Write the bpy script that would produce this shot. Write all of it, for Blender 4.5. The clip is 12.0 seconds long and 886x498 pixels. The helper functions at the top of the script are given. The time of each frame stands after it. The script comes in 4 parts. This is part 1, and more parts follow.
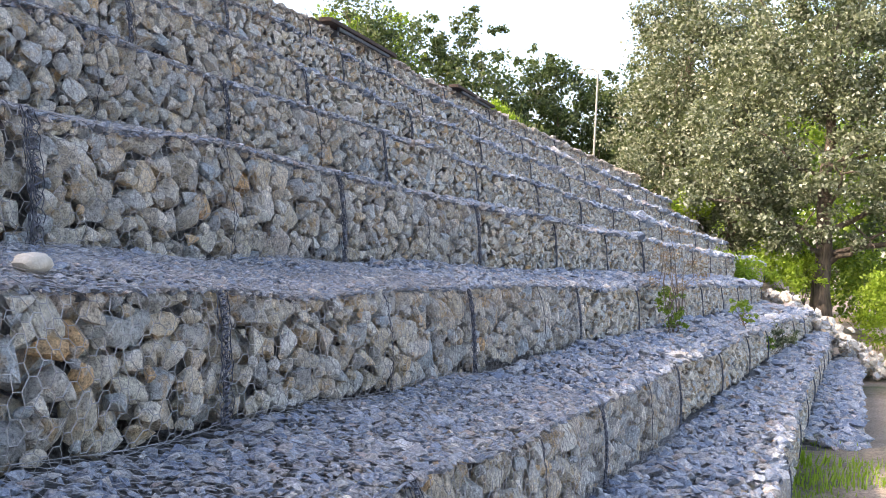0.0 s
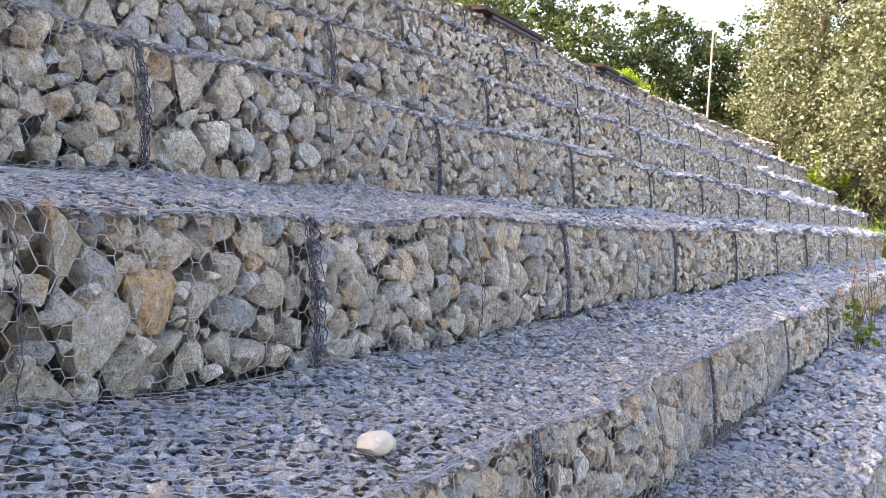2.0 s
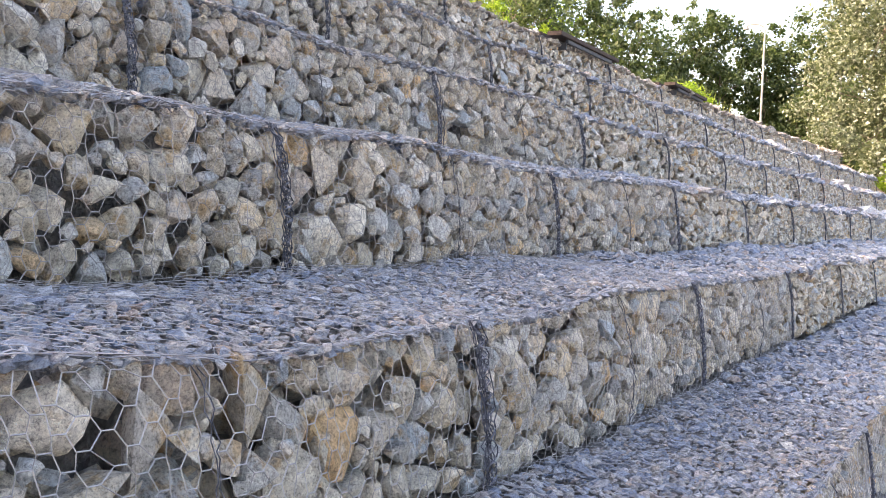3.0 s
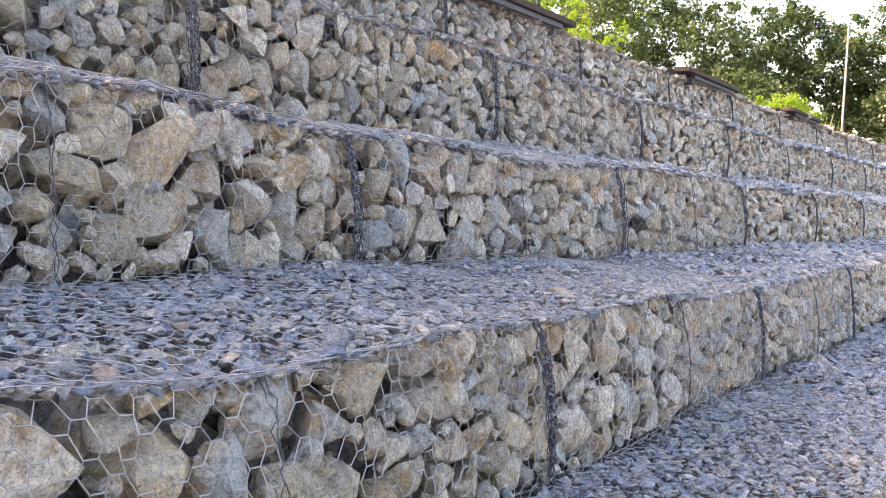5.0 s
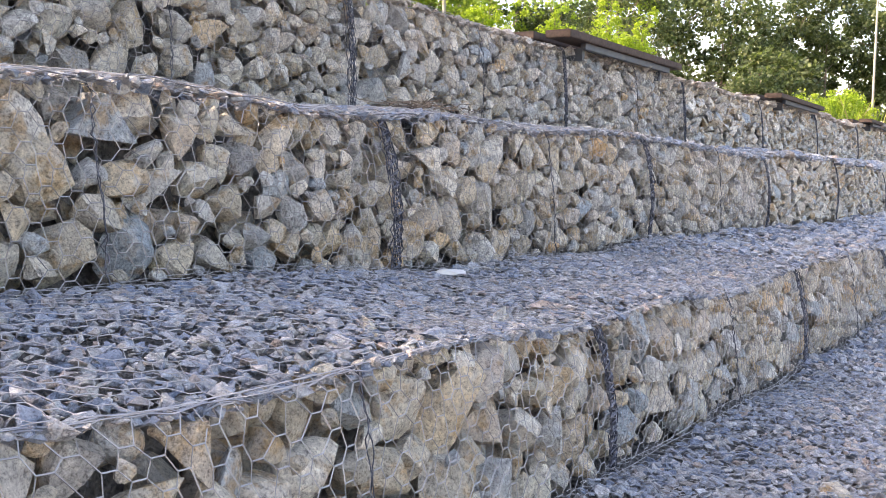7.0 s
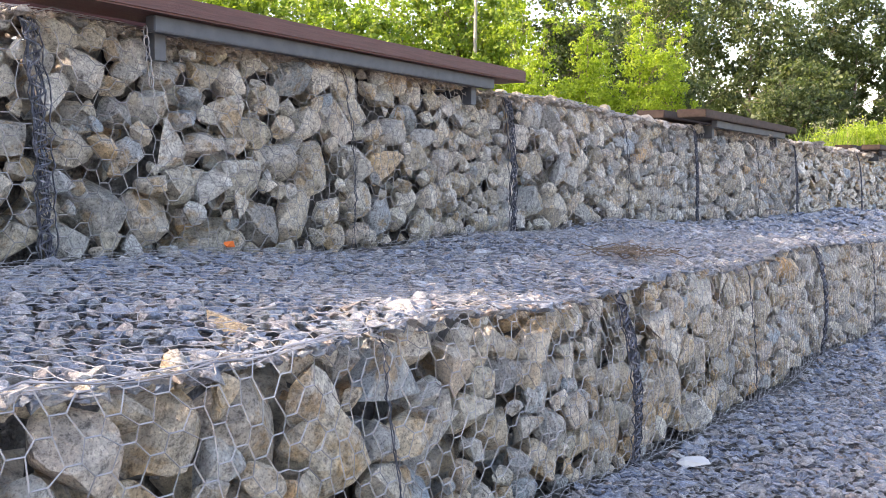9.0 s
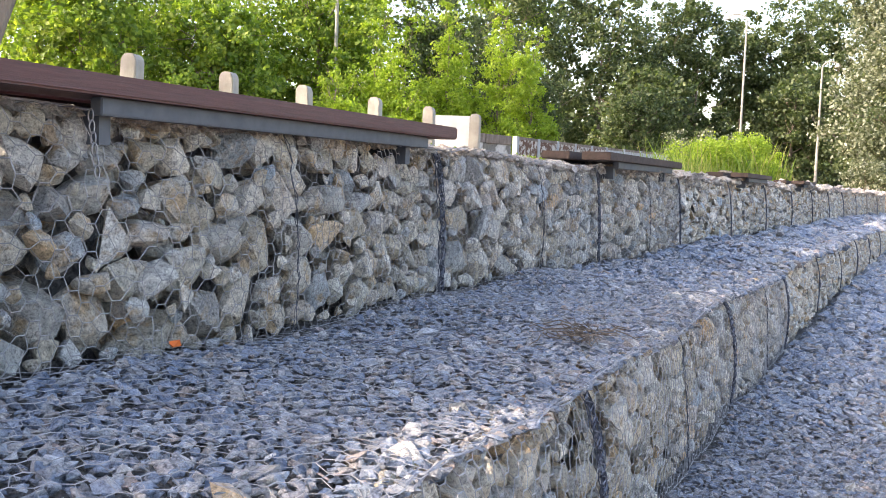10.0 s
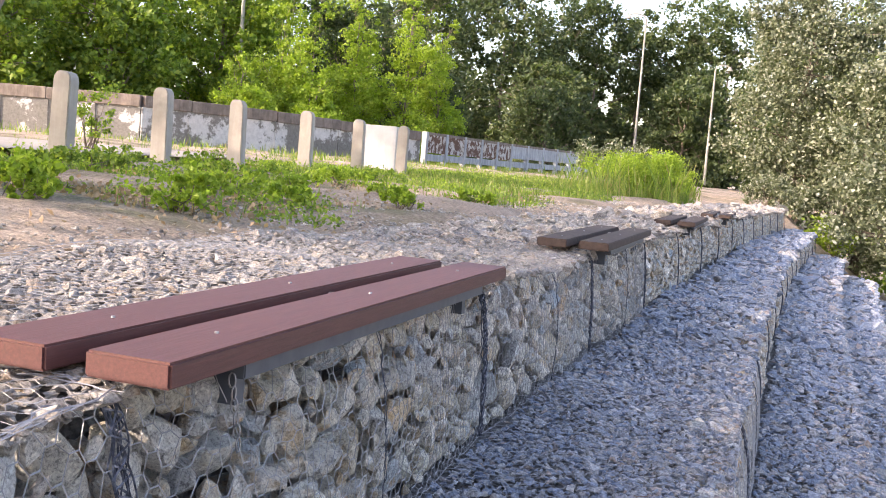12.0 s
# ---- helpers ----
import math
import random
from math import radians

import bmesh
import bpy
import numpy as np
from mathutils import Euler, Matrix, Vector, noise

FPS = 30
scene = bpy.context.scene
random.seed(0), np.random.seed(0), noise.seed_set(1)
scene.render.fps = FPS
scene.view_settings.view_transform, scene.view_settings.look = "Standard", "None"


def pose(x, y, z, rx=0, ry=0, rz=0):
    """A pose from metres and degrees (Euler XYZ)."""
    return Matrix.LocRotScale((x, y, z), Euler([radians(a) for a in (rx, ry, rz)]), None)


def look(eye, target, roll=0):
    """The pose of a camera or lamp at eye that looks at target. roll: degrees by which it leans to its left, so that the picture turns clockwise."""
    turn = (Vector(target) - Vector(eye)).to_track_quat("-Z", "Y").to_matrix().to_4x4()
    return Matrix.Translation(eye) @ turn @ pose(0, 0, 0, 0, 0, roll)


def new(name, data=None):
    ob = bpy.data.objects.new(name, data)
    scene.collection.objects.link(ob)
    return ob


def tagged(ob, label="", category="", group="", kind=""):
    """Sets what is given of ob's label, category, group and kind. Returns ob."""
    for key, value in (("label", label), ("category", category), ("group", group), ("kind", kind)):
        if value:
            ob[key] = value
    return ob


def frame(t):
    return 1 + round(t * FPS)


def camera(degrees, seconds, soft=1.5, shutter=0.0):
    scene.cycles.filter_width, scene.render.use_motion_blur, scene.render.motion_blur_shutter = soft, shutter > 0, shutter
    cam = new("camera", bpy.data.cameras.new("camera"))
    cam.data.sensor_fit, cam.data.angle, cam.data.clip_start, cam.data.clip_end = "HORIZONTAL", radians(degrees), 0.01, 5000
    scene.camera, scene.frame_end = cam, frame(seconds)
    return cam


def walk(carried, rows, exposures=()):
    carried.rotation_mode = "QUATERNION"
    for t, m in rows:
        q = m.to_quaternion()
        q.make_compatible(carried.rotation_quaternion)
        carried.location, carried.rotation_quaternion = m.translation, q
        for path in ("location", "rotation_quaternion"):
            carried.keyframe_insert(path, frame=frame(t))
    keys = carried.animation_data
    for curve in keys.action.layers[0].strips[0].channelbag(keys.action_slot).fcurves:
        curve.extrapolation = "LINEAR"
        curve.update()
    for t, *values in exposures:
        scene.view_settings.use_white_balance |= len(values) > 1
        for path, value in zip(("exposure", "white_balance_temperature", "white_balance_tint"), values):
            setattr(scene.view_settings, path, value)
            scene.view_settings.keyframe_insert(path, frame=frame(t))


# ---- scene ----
cam = camera(49.8, 12.0, soft=0.95)
METRES, EYE, TILT, LEAN, TURN = 5.248, 0.984, 0.0, 0.0, 19.2
ROWS = [
    (0.0, 0.0, 0.0, 0.0, -0.01, 0.22, -3.15),
    (0.5, -0.0343, 0.012, 0.011, 1.81, -0.88, -4.89),
    (1.0, -0.0689, 0.0306, 0.0392, 8.34, -2.46, -4.22),
    (1.5, -0.1012, 0.04, 0.061, 9.49, -2.45, -3.39),
    (2.0, -0.1205, 0.0518, 0.0832, 6.0, -2.93, -3.36),
    (2.5, -0.1496, 0.0794, 0.1119, 6.11, -2.93, -2.98),
    (3.0, -0.1915, 0.0911, 0.1254, 8.78, -2.49, -2.04),
    (3.5, -0.224, 0.095, 0.1531, 10.65, -3.84, -3.1),
    (5.5, -0.3466, 0.151, 0.2455, 13.49, -3.01, -1.77),
    (6.0, -0.3857, 0.1624, 0.2675, 14.2, -2.97, -1.23),
    (6.5, -0.4144, 0.166, 0.2981, 13.51, -4.15, -1.08),
    (8.5, -0.5399, 0.2083, 0.3899, 14.78, -4.56, -0.59),
    (9.0, -0.5679, 0.2143, 0.4095, 14.9, -3.95, -0.72),
    (9.5, -0.6017, 0.2142, 0.4385, 13.01, -4.35, -1.23),
    (10.0, -0.6269, 0.232, 0.4554, 6.16, -4.22, -2.11),
    (10.5, -0.6588, 0.2361, 0.4854, 2.99, -4.43, -2.39),
    (11.0, -0.6919, 0.2283, 0.5108, 2.43, -4.94, -3.42),
    (11.5, -0.7144, 0.253, 0.5206, -0.15, -5.33, -5.04),
    (12.0, -0.741, 0.2655, 0.5568, -0.2, -5.08, -4.51),
]
walk(cam, [(t, pose(0, 0, EYE, TILT, LEAN, TURN) @ pose(METRES * x, METRES * y, METRES * z, 90 + pitch, roll, yaw)) for t, x, y, z, yaw, pitch, roll in ROWS],
     exposures=[(0.0, 2.05, 7300, 18), (2.5, 2.47, 8100, 21), (6.0, 2.5, 8200, 21), (8.5, 2.5, 8100, 22), (10.5, 2.2, 7300, 17), (11.2, 2.2, 7300, 20), (12.0, 2.03, 7350, 22)])


# The plan below is drawn in units of U metres (a basket two metres long is 3.05 units); the last lines bring it to metres.
U = 0.656

# ---- world, sun ----
SUN_DIR = Vector((-0.70, -0.60, 0.515)).normalized()      # from the place towards the sun
sun_elev = math.asin(SUN_DIR.z)
world = bpy.data.worlds.new("sky_world")
scene.world = world
world.use_nodes = True
wn = world.node_tree
sky = wn.nodes.new("ShaderNodeTexSky")
sky.sky_type = 'NISHITA'
sky.sun_disc = False
sky.sun_elevation = sun_elev
sky.sun_rotation = math.atan2(SUN_DIR.x, SUN_DIR.y)
sky.air_density, sky.dust_density, sky.ozone_density = 1.0, 2.5, 1.0
wn.nodes["Background"].inputs["Strength"].default_value = 0.15
wn.links.new(sky.outputs[0], wn.nodes["Background"].inputs["Color"])
sun_data = bpy.data.lights.new("sun", 'SUN')
sun_data.energy, sun_data.angle, sun_data.color = 2.0, radians(0.5), (1.0, 0.91, 0.80)
sun = new("sun", sun_data)
sun.matrix_world = look((0, 0, 60), Vector((0, 0, 60)) - SUN_DIR)


# ---- materials ----
def material(name, rough=0.9, metal=0.0):
    m = bpy.data.materials.new(name)
    m.use_nodes = True
    b = m.node_tree.nodes["Principled BSDF"]
    b.inputs["Roughness"].default_value = rough
    b.inputs["Metallic"].default_value = metal
    return m, m.node_tree, b


def node(tree, kind, **inputs):
    n = tree.nodes.new(kind)
    for k, v in inputs.items():
        n.inputs[k.replace("_", " ")].default_value = v
    return n


def ramp(tree, source, stops, mode='LINEAR'):
    r = tree.nodes.new("ShaderNodeValToRGB")
    r.color_ramp.interpolation = mode
    while len(r.color_ramp.elements) < len(stops):
        r.color_ramp.elements.new(0.5)
    for e, (p, c) in zip(r.color_ramp.elements, stops):
        e.position, e.color = p, (*c, 1)
    tree.links.new(source, r.inputs[0])
    return r.outputs[0]


def mix(tree, fac, a, b, blend='MIX'):
    n = tree.nodes.new("ShaderNodeMix")
    n.data_type, n.blend_type = 'RGBA', blend
    for sock, v in ((n.inputs[0], fac), (n.inputs[6], a), (n.inputs[7], b)):
        if isinstance(v, (int, float)):
            sock.default_value = v
        elif isinstance(v, tuple):
            sock.default_value = (*v, 1)
        else:
            tree.links.new(v, sock)
    return n.outputs[2]


def noise_tex(tree, scale, detail=4.0, rough=0.6, coord=None):
    n = node(tree, "ShaderNodeTexNoise", Scale=scale / U if coord is None else scale, Detail=detail, Roughness=rough)
    if coord is None:
        coord = tree.nodes.new("ShaderNodeNewGeometry").outputs["Position"]
    tree.links.new(coord, n.inputs["Vector"])
    return n.outputs[0]


def bump(tree, bsdf, height, strength=0.5, distance=0.01):
    n = node(tree, "ShaderNodeBump", Strength=strength, Distance=distance)
    tree.links.new(height, n.inputs["Height"])
    tree.links.new(n.outputs[0], bsdf.inputs["Normal"])


GREYS = [(0.0, (0.370, 0.352, 0.304)), (0.10, (0.650, 0.627, 0.557)), (0.20, (0.280, 0.297, 0.315)), (0.30, (0.650, 0.583, 0.483)),
         (0.40, (0.426, 0.473, 0.514)), (0.50, (0.762, 0.726, 0.662)), (0.60, (0.414, 0.385, 0.326)), (0.70, (0.582, 0.528, 0.430)), (0.78, (0.336, 0.407, 0.473)),
         (0.86, (0.739, 0.704, 0.640)), (0.93, (0.515, 0.462, 0.420)), (0.97, (0.627, 0.550, 0.430)), (1.0, (0.582, 0.385, 0.210))]
GRAVEL = [(0.0, (0.198, 0.259, 0.365)), (0.16, (0.329, 0.380, 0.478)), (0.32, (0.152, 0.208, 0.305)), (0.48, (0.421, 0.466, 0.537)),
          (0.60, (0.263, 0.312, 0.397)), (0.72, (0.393, 0.396, 0.407)), (0.82, (0.226, 0.278, 0.365)), (0.90, (0.533, 0.564, 0.607)), (0.96, (0.421, 0.347, 0.322)), (1.0, (0.365, 0.366, 0.376))]
DUSTY = [(0.0, (0.26, 0.24, 0.22)), (0.3, (0.40, 0.37, 0.34)), (0.5, (0.24, 0.24, 0.25)), (0.7, (0.46, 0.43, 0.39)), (0.9, (0.34, 0.31, 0.28)), (1.0, (0.42, 0.33, 0.26))]


def stone_material(name, single, stops, ochre=0.75, grain=0.5):
    """Angular quarry stone: a tone for each stone, ochre staining, grain and pitted relief."""
    m, t, b = material(name, 0.92)
    if single:
        rnd = t.nodes.new("ShaderNodeObjectInfo").outputs["Random"]
    else:
        rnd = t.nodes.new("ShaderNodeNewGeometry").outputs["Random Per Island"]
    base = ramp(t, rnd, stops)
    stain = ramp(t, noise_tex(t, 8.0, 5, 0.65), [(0.53, (0, 0, 0)), (0.63, (ochre, ochre, ochre))])
    col = mix(t, stain, base, (0.43, 0.29, 0.145))
    pale = ramp(t, noise_tex(t, 13.0, 4, 0.6), [(0.54, (0, 0, 0)), (0.64, (0.65, 0.65, 0.65))])
    col = mix(t, pale, col, (0.60, 0.585, 0.555))
    mott = ramp(t, noise_tex(t, 34.0, 6, 0.75), [(0.34, (0.34, 0.34, 0.36)), (0.44, (0.86, 0.86, 0.87)), (0.56, (1.13, 1.13, 1.12)), (0.68, (1.5, 1.5, 1.48))])
    col = mix(t, 1.0, col, mott, 'MULTIPLY')
    fine = noise_tex(t, 120.0, 4, 0.75)
    speck = ramp(t, fine, [(0.38, (0.36, 0.36, 0.36)), (0.47, (1.0, 1.0, 1.0)), (0.66, (1.32, 1.32, 1.31))])
    col = mix(t, grain, col, mix(t, 1.0, col, speck, 'MULTIPLY'))
    t.links.new(col, b.inputs["Base Color"])
    h = mix(t, 0.55, noise_tex(t, 9.0, 3, 0.5), mix(t, 0.35, noise_tex(t, 28.0, 7, 0.75), fine))
    bump(t, b, h, 0.95, 0.05)
    return m


M_STONE = stone_material("quarry_stone", True, GREYS, 0.7, 0.7)
M_FILL = stone_material("quarry_stone_fill", False, GREYS)
M_GRAVEL = stone_material("crushed_gravel", False, GRAVEL, 0.25, 0.4)
M_DUSTY = stone_material("dusty_gravel", False, DUSTY, 0.3, 0.5)
M_WHITE, t_, b_ = material("white_stone", 0.85)
t_.links.new(ramp(t_, noise_tex(t_, 30, 5), [(0.3, (0.38, 0.355, 0.31)), (0.7, (0.52, 0.49, 0.44))]), b_.inputs["Base Color"])
bump(t_, b_, noise_tex(t_, 40, 5), 0.5, 0.01)

# rubble fill, painted darker than the stones so the gaps look deeply shaded
M_GAP_SHADE, t_, b_ = material("gap_shade_core", 0.95)
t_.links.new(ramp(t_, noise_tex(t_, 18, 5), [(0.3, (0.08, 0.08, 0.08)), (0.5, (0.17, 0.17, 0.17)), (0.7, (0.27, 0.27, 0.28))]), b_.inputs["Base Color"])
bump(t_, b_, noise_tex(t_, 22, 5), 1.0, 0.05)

M_WIRE, t_, b_ = material("galvanised_wire", 0.55, 0.15)
t_.links.new(ramp(t_, noise_tex(t_, 5, 3), [(0.3, (0.25, 0.255, 0.27)), (0.7, (0.40, 0.405, 0.42))]), b_.inputs["Base Color"])
M_EDGE, t_, b_ = material("blue_grey_edge_wire", 0.55, 0.2)
t_.links.new(ramp(t_, noise_tex(t_, 9, 3), [(0.35, (0.12, 0.13, 0.16)), (0.65, (0.30, 0.315, 0.35))]), b_.inputs["Base Color"])
M_LACE, t_, b_ = material("weathered_lacing_wire", 0.6, 0.2)
t_.links.new(ramp(t_, noise_tex(t_, 40, 3), [(0.36, (0.035, 0.041, 0.058)), (0.55, (0.10, 0.113, 0.15)), (0.70, (0.27, 0.285, 0.335))]), b_.inputs["Base Color"])

M_WOOD, t_, b_ = material("reddish_brown_plank", 0.55)
tc = t_.nodes.new("ShaderNodeTexCoord").outputs["Object"]
mp = node(t_, "ShaderNodeMapping", Scale=(26.0, 1.2, 26.0))
t_.links.new(tc, mp.inputs[0])
grainv = noise_tex(t_, 4.0, 6, 0.65, mp.outputs[0])
wcol = ramp(t_, grainv, [(0.25, (0.050, 0.017, 0.016)), (0.5, (0.082, 0.027, 0.025)), (0.75, (0.115, 0.041, 0.037))])
wear = ramp(t_, noise_tex(t_, 9, 5), [(0.62, (0, 0, 0)), (0.8, (0.30, 0.30, 0.30))])
t_.links.new(mix(t_, wear, wcol, (0.14, 0.075, 0.065)), b_.inputs["Base Color"])
bump(t_, b_, grainv, 0.25, 0.004)
M_WOOD_DARK, t_, b_ = material("dark_weathered_plank", 0.85)
t_.links.new(ramp(t_, noise_tex(t_, 20, 5), [(0.3, (0.032, 0.022, 0.019)), (0.7, (0.075, 0.05, 0.042))]), b_.inputs["Base Color"])
M_STEEL, t_, b_ = material("painted_steel", 0.55, 0.0)
t_.links.new(ramp(t_, noise_tex(t_, 14, 4), [(0.3, (0.045, 0.055, 0.075)), (0.7, (0.075, 0.088, 0.11))]), b_.inputs["Base Color"])
M_BOLT, t_, b_ = material("zinc_bolt", 0.4, 0.8)
b_.inputs["Base Color"].default_value = (0.28, 0.28, 0.29, 1)
M_ORANGE, t_, b_ = material("orange_litter", 0.6)
b_.inputs["Base Color"].default_value = (0.75, 0.16, 0.03, 1)


def concrete(name, lo, hi, streak=0.4):
    m, t, b = material(name, 0.9)
    c = ramp(t, noise_tex(t, 3.0, 6, 0.7), [(0.3, lo), (0.7, hi)])
    mp2 = node(t, "ShaderNodeMapping", Scale=(5.0, 5.0, 0.7))
    t.links.new(t.nodes.new("ShaderNodeNewGeometry").outputs["Position"], mp2.inputs[0])
    s = ramp(t, noise_tex(t, 1.0, 5, 0.7, mp2.outputs[0]), [(0.42, (1 - streak, 1 - streak, 1 - streak)), (0.62, (1, 1, 1))])
    t.links.new(mix(t, 1.0, c, s, 'MULTIPLY'), b.inputs["Base Color"])
    bump(t, b, noise_tex(t, 60, 4), 0.4, 0.004)
    return m


M_CONC = concrete("bollard_concrete", (0.34, 0.31, 0.275), (0.44, 0.41, 0.365), 0.15)


def flaking(name, lo, hi, under, cover, scale):
    """Paint that has come off in patches with hard edges."""
    m, t, b = material(name, 0.9)
    coat = ramp(t, noise_tex(t, 5.0, 5, 0.7), [(0.3, lo), (0.7, hi)])
    off = ramp(t, noise_tex(t, scale, 7, 0.7), [(cover - 0.02, (0, 0, 0)), (cover + 0.02, (1, 1, 1))])
    bare = ramp(t, noise_tex(t, 9.0, 5, 0.7), [(0.3, tuple(0.55 * c for c in under)), (0.7, under)])
    t.links.new(mix(t, off, coat, bare), b.inputs["Base Color"])
    bump(t, b, noise_tex(t, 40, 4), 0.4, 0.005)
    return m


M_COPING = concrete("weathered_coping", (0.17, 0.14, 0.12), (0.30, 0.25, 0.215), 0.35)
M_PLASTER = flaking("flaking_whitewash", (0.44, 0.44, 0.43), (0.64, 0.63, 0.61), (0.24, 0.23, 0.21), 0.48, 0.7)
M_WHITEBOX = concrete("white_paint", (0.52, 0.53, 0.53), (0.62, 0.63, 0.63), 0.1)
M_RAIL = concrete("graffiti_concrete", (0.36, 0.39, 0.42), (0.52, 0.55, 0.58), 0.3)
M_RUST = flaking("rusty_panel", (0.42, 0.40, 0.37), (0.56, 0.54, 0.51), (0.16, 0.085, 0.06), 0.49, 2.4)
M_POLE = concrete("lamp_pole_grey", (0.26, 0.255, 0.23), (0.36, 0.35, 0.31), 0.1)

M_GROUND, t_, b_ = material("ground_earth", 0.95)
big = noise_tex(t_, 0.45, 5, 0.65)
gcol = ramp(t_, big, [(0.30, (0.10, 0.11, 0.045)), (0.40, (0.19, 0.16, 0.10)), (0.50, (0.32, 0.25, 0.19)), (0.7, (0.42, 0.335, 0.265))])
peb = ramp(t_, noise_tex(t_, 20, 7, 0.8), [(0.34, (0.45, 0.42, 0.40)), (0.5, (0.95, 0.95, 0.95)), (0.66, (1.5, 1.5, 1.48))])
t_.links.new(mix(t_, 1.0, gcol, peb, 'MULTIPLY'), b_.inputs["Base Color"])
bump(t_, b_, noise_tex(t_, 30, 5), 0.8, 0.03)
M_PATH, t_, b_ = material("sandy_path", 0.95)
t_.links.new(ramp(t_, noise_tex(t_, 6, 6, 0.7), [(0.3, (0.46, 0.37, 0.28)), (0.7, (0.62, 0.52, 0.41))]), b_.inputs["Base Color"])
bump(t_, b_, noise_tex(t_, 40, 5), 0.6, 0.01)

M_TRACK, t_, b_ = material("worn_concrete_track", 0.95)
t_.links.new(ramp(t_, noise_tex(t_, 4, 6, 0.7), [(0.3, (0.25, 0.225, 0.20)), (0.7, (0.37, 0.34, 0.31))]), b_.inputs["Base Color"])
bump(t_, b_, noise_tex(t_, 30, 5), 0.6, 0.01)


def bark(name, lo, hi):
    m, t, b = material(name, 0.95)
    mp3 = node(t, "ShaderNodeMapping", Scale=(9.0, 9.0, 1.6))
    t.links.new(t.nodes.new("ShaderNodeNewGeometry").outputs["Position"], mp3.inputs[0])
    n = noise_tex(t, 1.5, 6, 0.7, mp3.outputs[0])
    t.links.new(ramp(t, n, [(0.35, lo), (0.65, hi)]), b.inputs["Base Color"])
    bump(t, b, n, 1.0, 0.05)
    return m


M_BARK = bark("grey_brown_bark", (0.09, 0.07, 0.055), (0.26, 0.21, 0.17))
M_BARK_DARK = bark("dark_brown_bark", (0.045, 0.036, 0.03), (0.15, 0.12, 0.095))
M_BARK_PALE = bark("pale_bark", (0.14, 0.11, 0.09), (0.32, 0.26, 0.21))


def leaf_material(name, stops, trans=0.35):
    m, t, b = material(name, 0.55)
    t.links.new(ramp(t, t.nodes.new("ShaderNodeNewGeometry").outputs["Random Per Island"], stops), b.inputs["Base Color"])
    tr = t.nodes.new("ShaderNodeBsdfTranslucent")
    t.links.new(ramp(t, t.nodes.new("ShaderNodeNewGeometry").outputs["Random Per Island"],
                     [(p, (min(1, c[0] * 1.5), min(1, c[1] * 1.6), c[2] * 0.8)) for p, c in stops]), tr.inputs[0])
    ms = t.nodes.new("ShaderNodeMixShader")
    ms.inputs[0].default_value = trans
    t.links.new(b.outputs[0], ms.inputs[1])
    t.links.new(tr.outputs[0], ms.inputs[2])
    t.links.new(ms.outputs[0], t.nodes["Material Output"].inputs["Surface"])
    return m


L_SILVER = leaf_material("silvery_poplar_leaf", [(0, (0.061, 0.080, 0.043)), (0.5, (0.109, 0.132, 0.074)), (0.8, (0.205, 0.231, 0.166)), (1, (0.367, 0.391, 0.333))], 0.27)
L_BRIGHT = leaf_material("bright_yellow_green_leaf", [(0, (0.137, 0.218, 0.023)), (0.5, (0.215, 0.313, 0.034)), (1, (0.306, 0.393, 0.063))], 0.5)
L_MID = leaf_material("mid_green_leaf", [(0, (0.080, 0.145, 0.021)), (0.6, (0.152, 0.233, 0.032)), (1, (0.248, 0.320, 0.051))], 0.45)
L_DARK = leaf_material("dark_green_leaf", [(0, (0.035, 0.059, 0.022)), (0.6, (0.063, 0.096, 0.035)), (1, (0.119, 0.148, 0.063))], 0.35)
L_GRASS = leaf_material("grass_blade", [(0, (0.078, 0.138, 0.023)), (0.5, (0.143, 0.226, 0.032)), (0.8, (0.221, 0.277, 0.063)), (0.9, (0.273, 0.277, 0.107)), (1, (0.247, 0.197, 0.095))], 0.4)
L_DRY = leaf_material("dry_weed", [(0, (0.238, 0.154, 0.098)), (1, (0.378, 0.280, 0.196))], 0.25)


# ---- mesh tools ----
def mesh_np(name, verts, faces, mat, smooth=False, sharp=0):
    """A mesh from arrays; all faces have the same number of corners."""
    verts, faces = np.asarray(verts, np.float32), np.asarray(faces, np.int32)
    me = bpy.data.meshes.new(name)
    k = faces.shape[1]
    me.vertices.add(len(verts))
    me.vertices.foreach_set("co", verts.ravel())
    me.loops.add(faces.size)
    me.loops.foreach_set("vertex_index", faces.ravel())
    me.polygons.add(len(faces))
    me.polygons.foreach_set("loop_start", np.arange(0, faces.size, k, dtype=np.int32))
    me.polygons.foreach_set("loop_total", np.full(len(faces), k, np.int32))
    me.polygons.foreach_set("use_smooth", np.full(len(faces), smooth, bool))
    me.materials.append(mat)
    me.update(calc_edges=True)
    if sharp:
        me.set_sharp_from_angle(angle=radians(sharp))
    return me


def piece(name, me, parent, at=None, label="", kind=""):
    """A mesh as a part of parent; at: the parent's base, by which world coordinates in the mesh are moved back."""
    ob = new(name, me)
    ob.parent = parent
    if at is not None:
        ob.location = -Vector(at)
    if label or kind:
        tagged(ob, label, kind=kind)
    return ob


def bm_mesh(name, bm, mat, bevel=0.0, segments=2):
    if bevel:
        bmesh.ops.bevel(bm, geom=bm.edges[:], offset=bevel, segments=segments, affect='EDGES')
    bmesh.ops.recalc_face_normals(bm, faces=bm.faces)
    me = bpy.data.meshes.new(name)
    bm.to_mesh(me)
    bm.free()
    me.materials.append(mat)
    return me


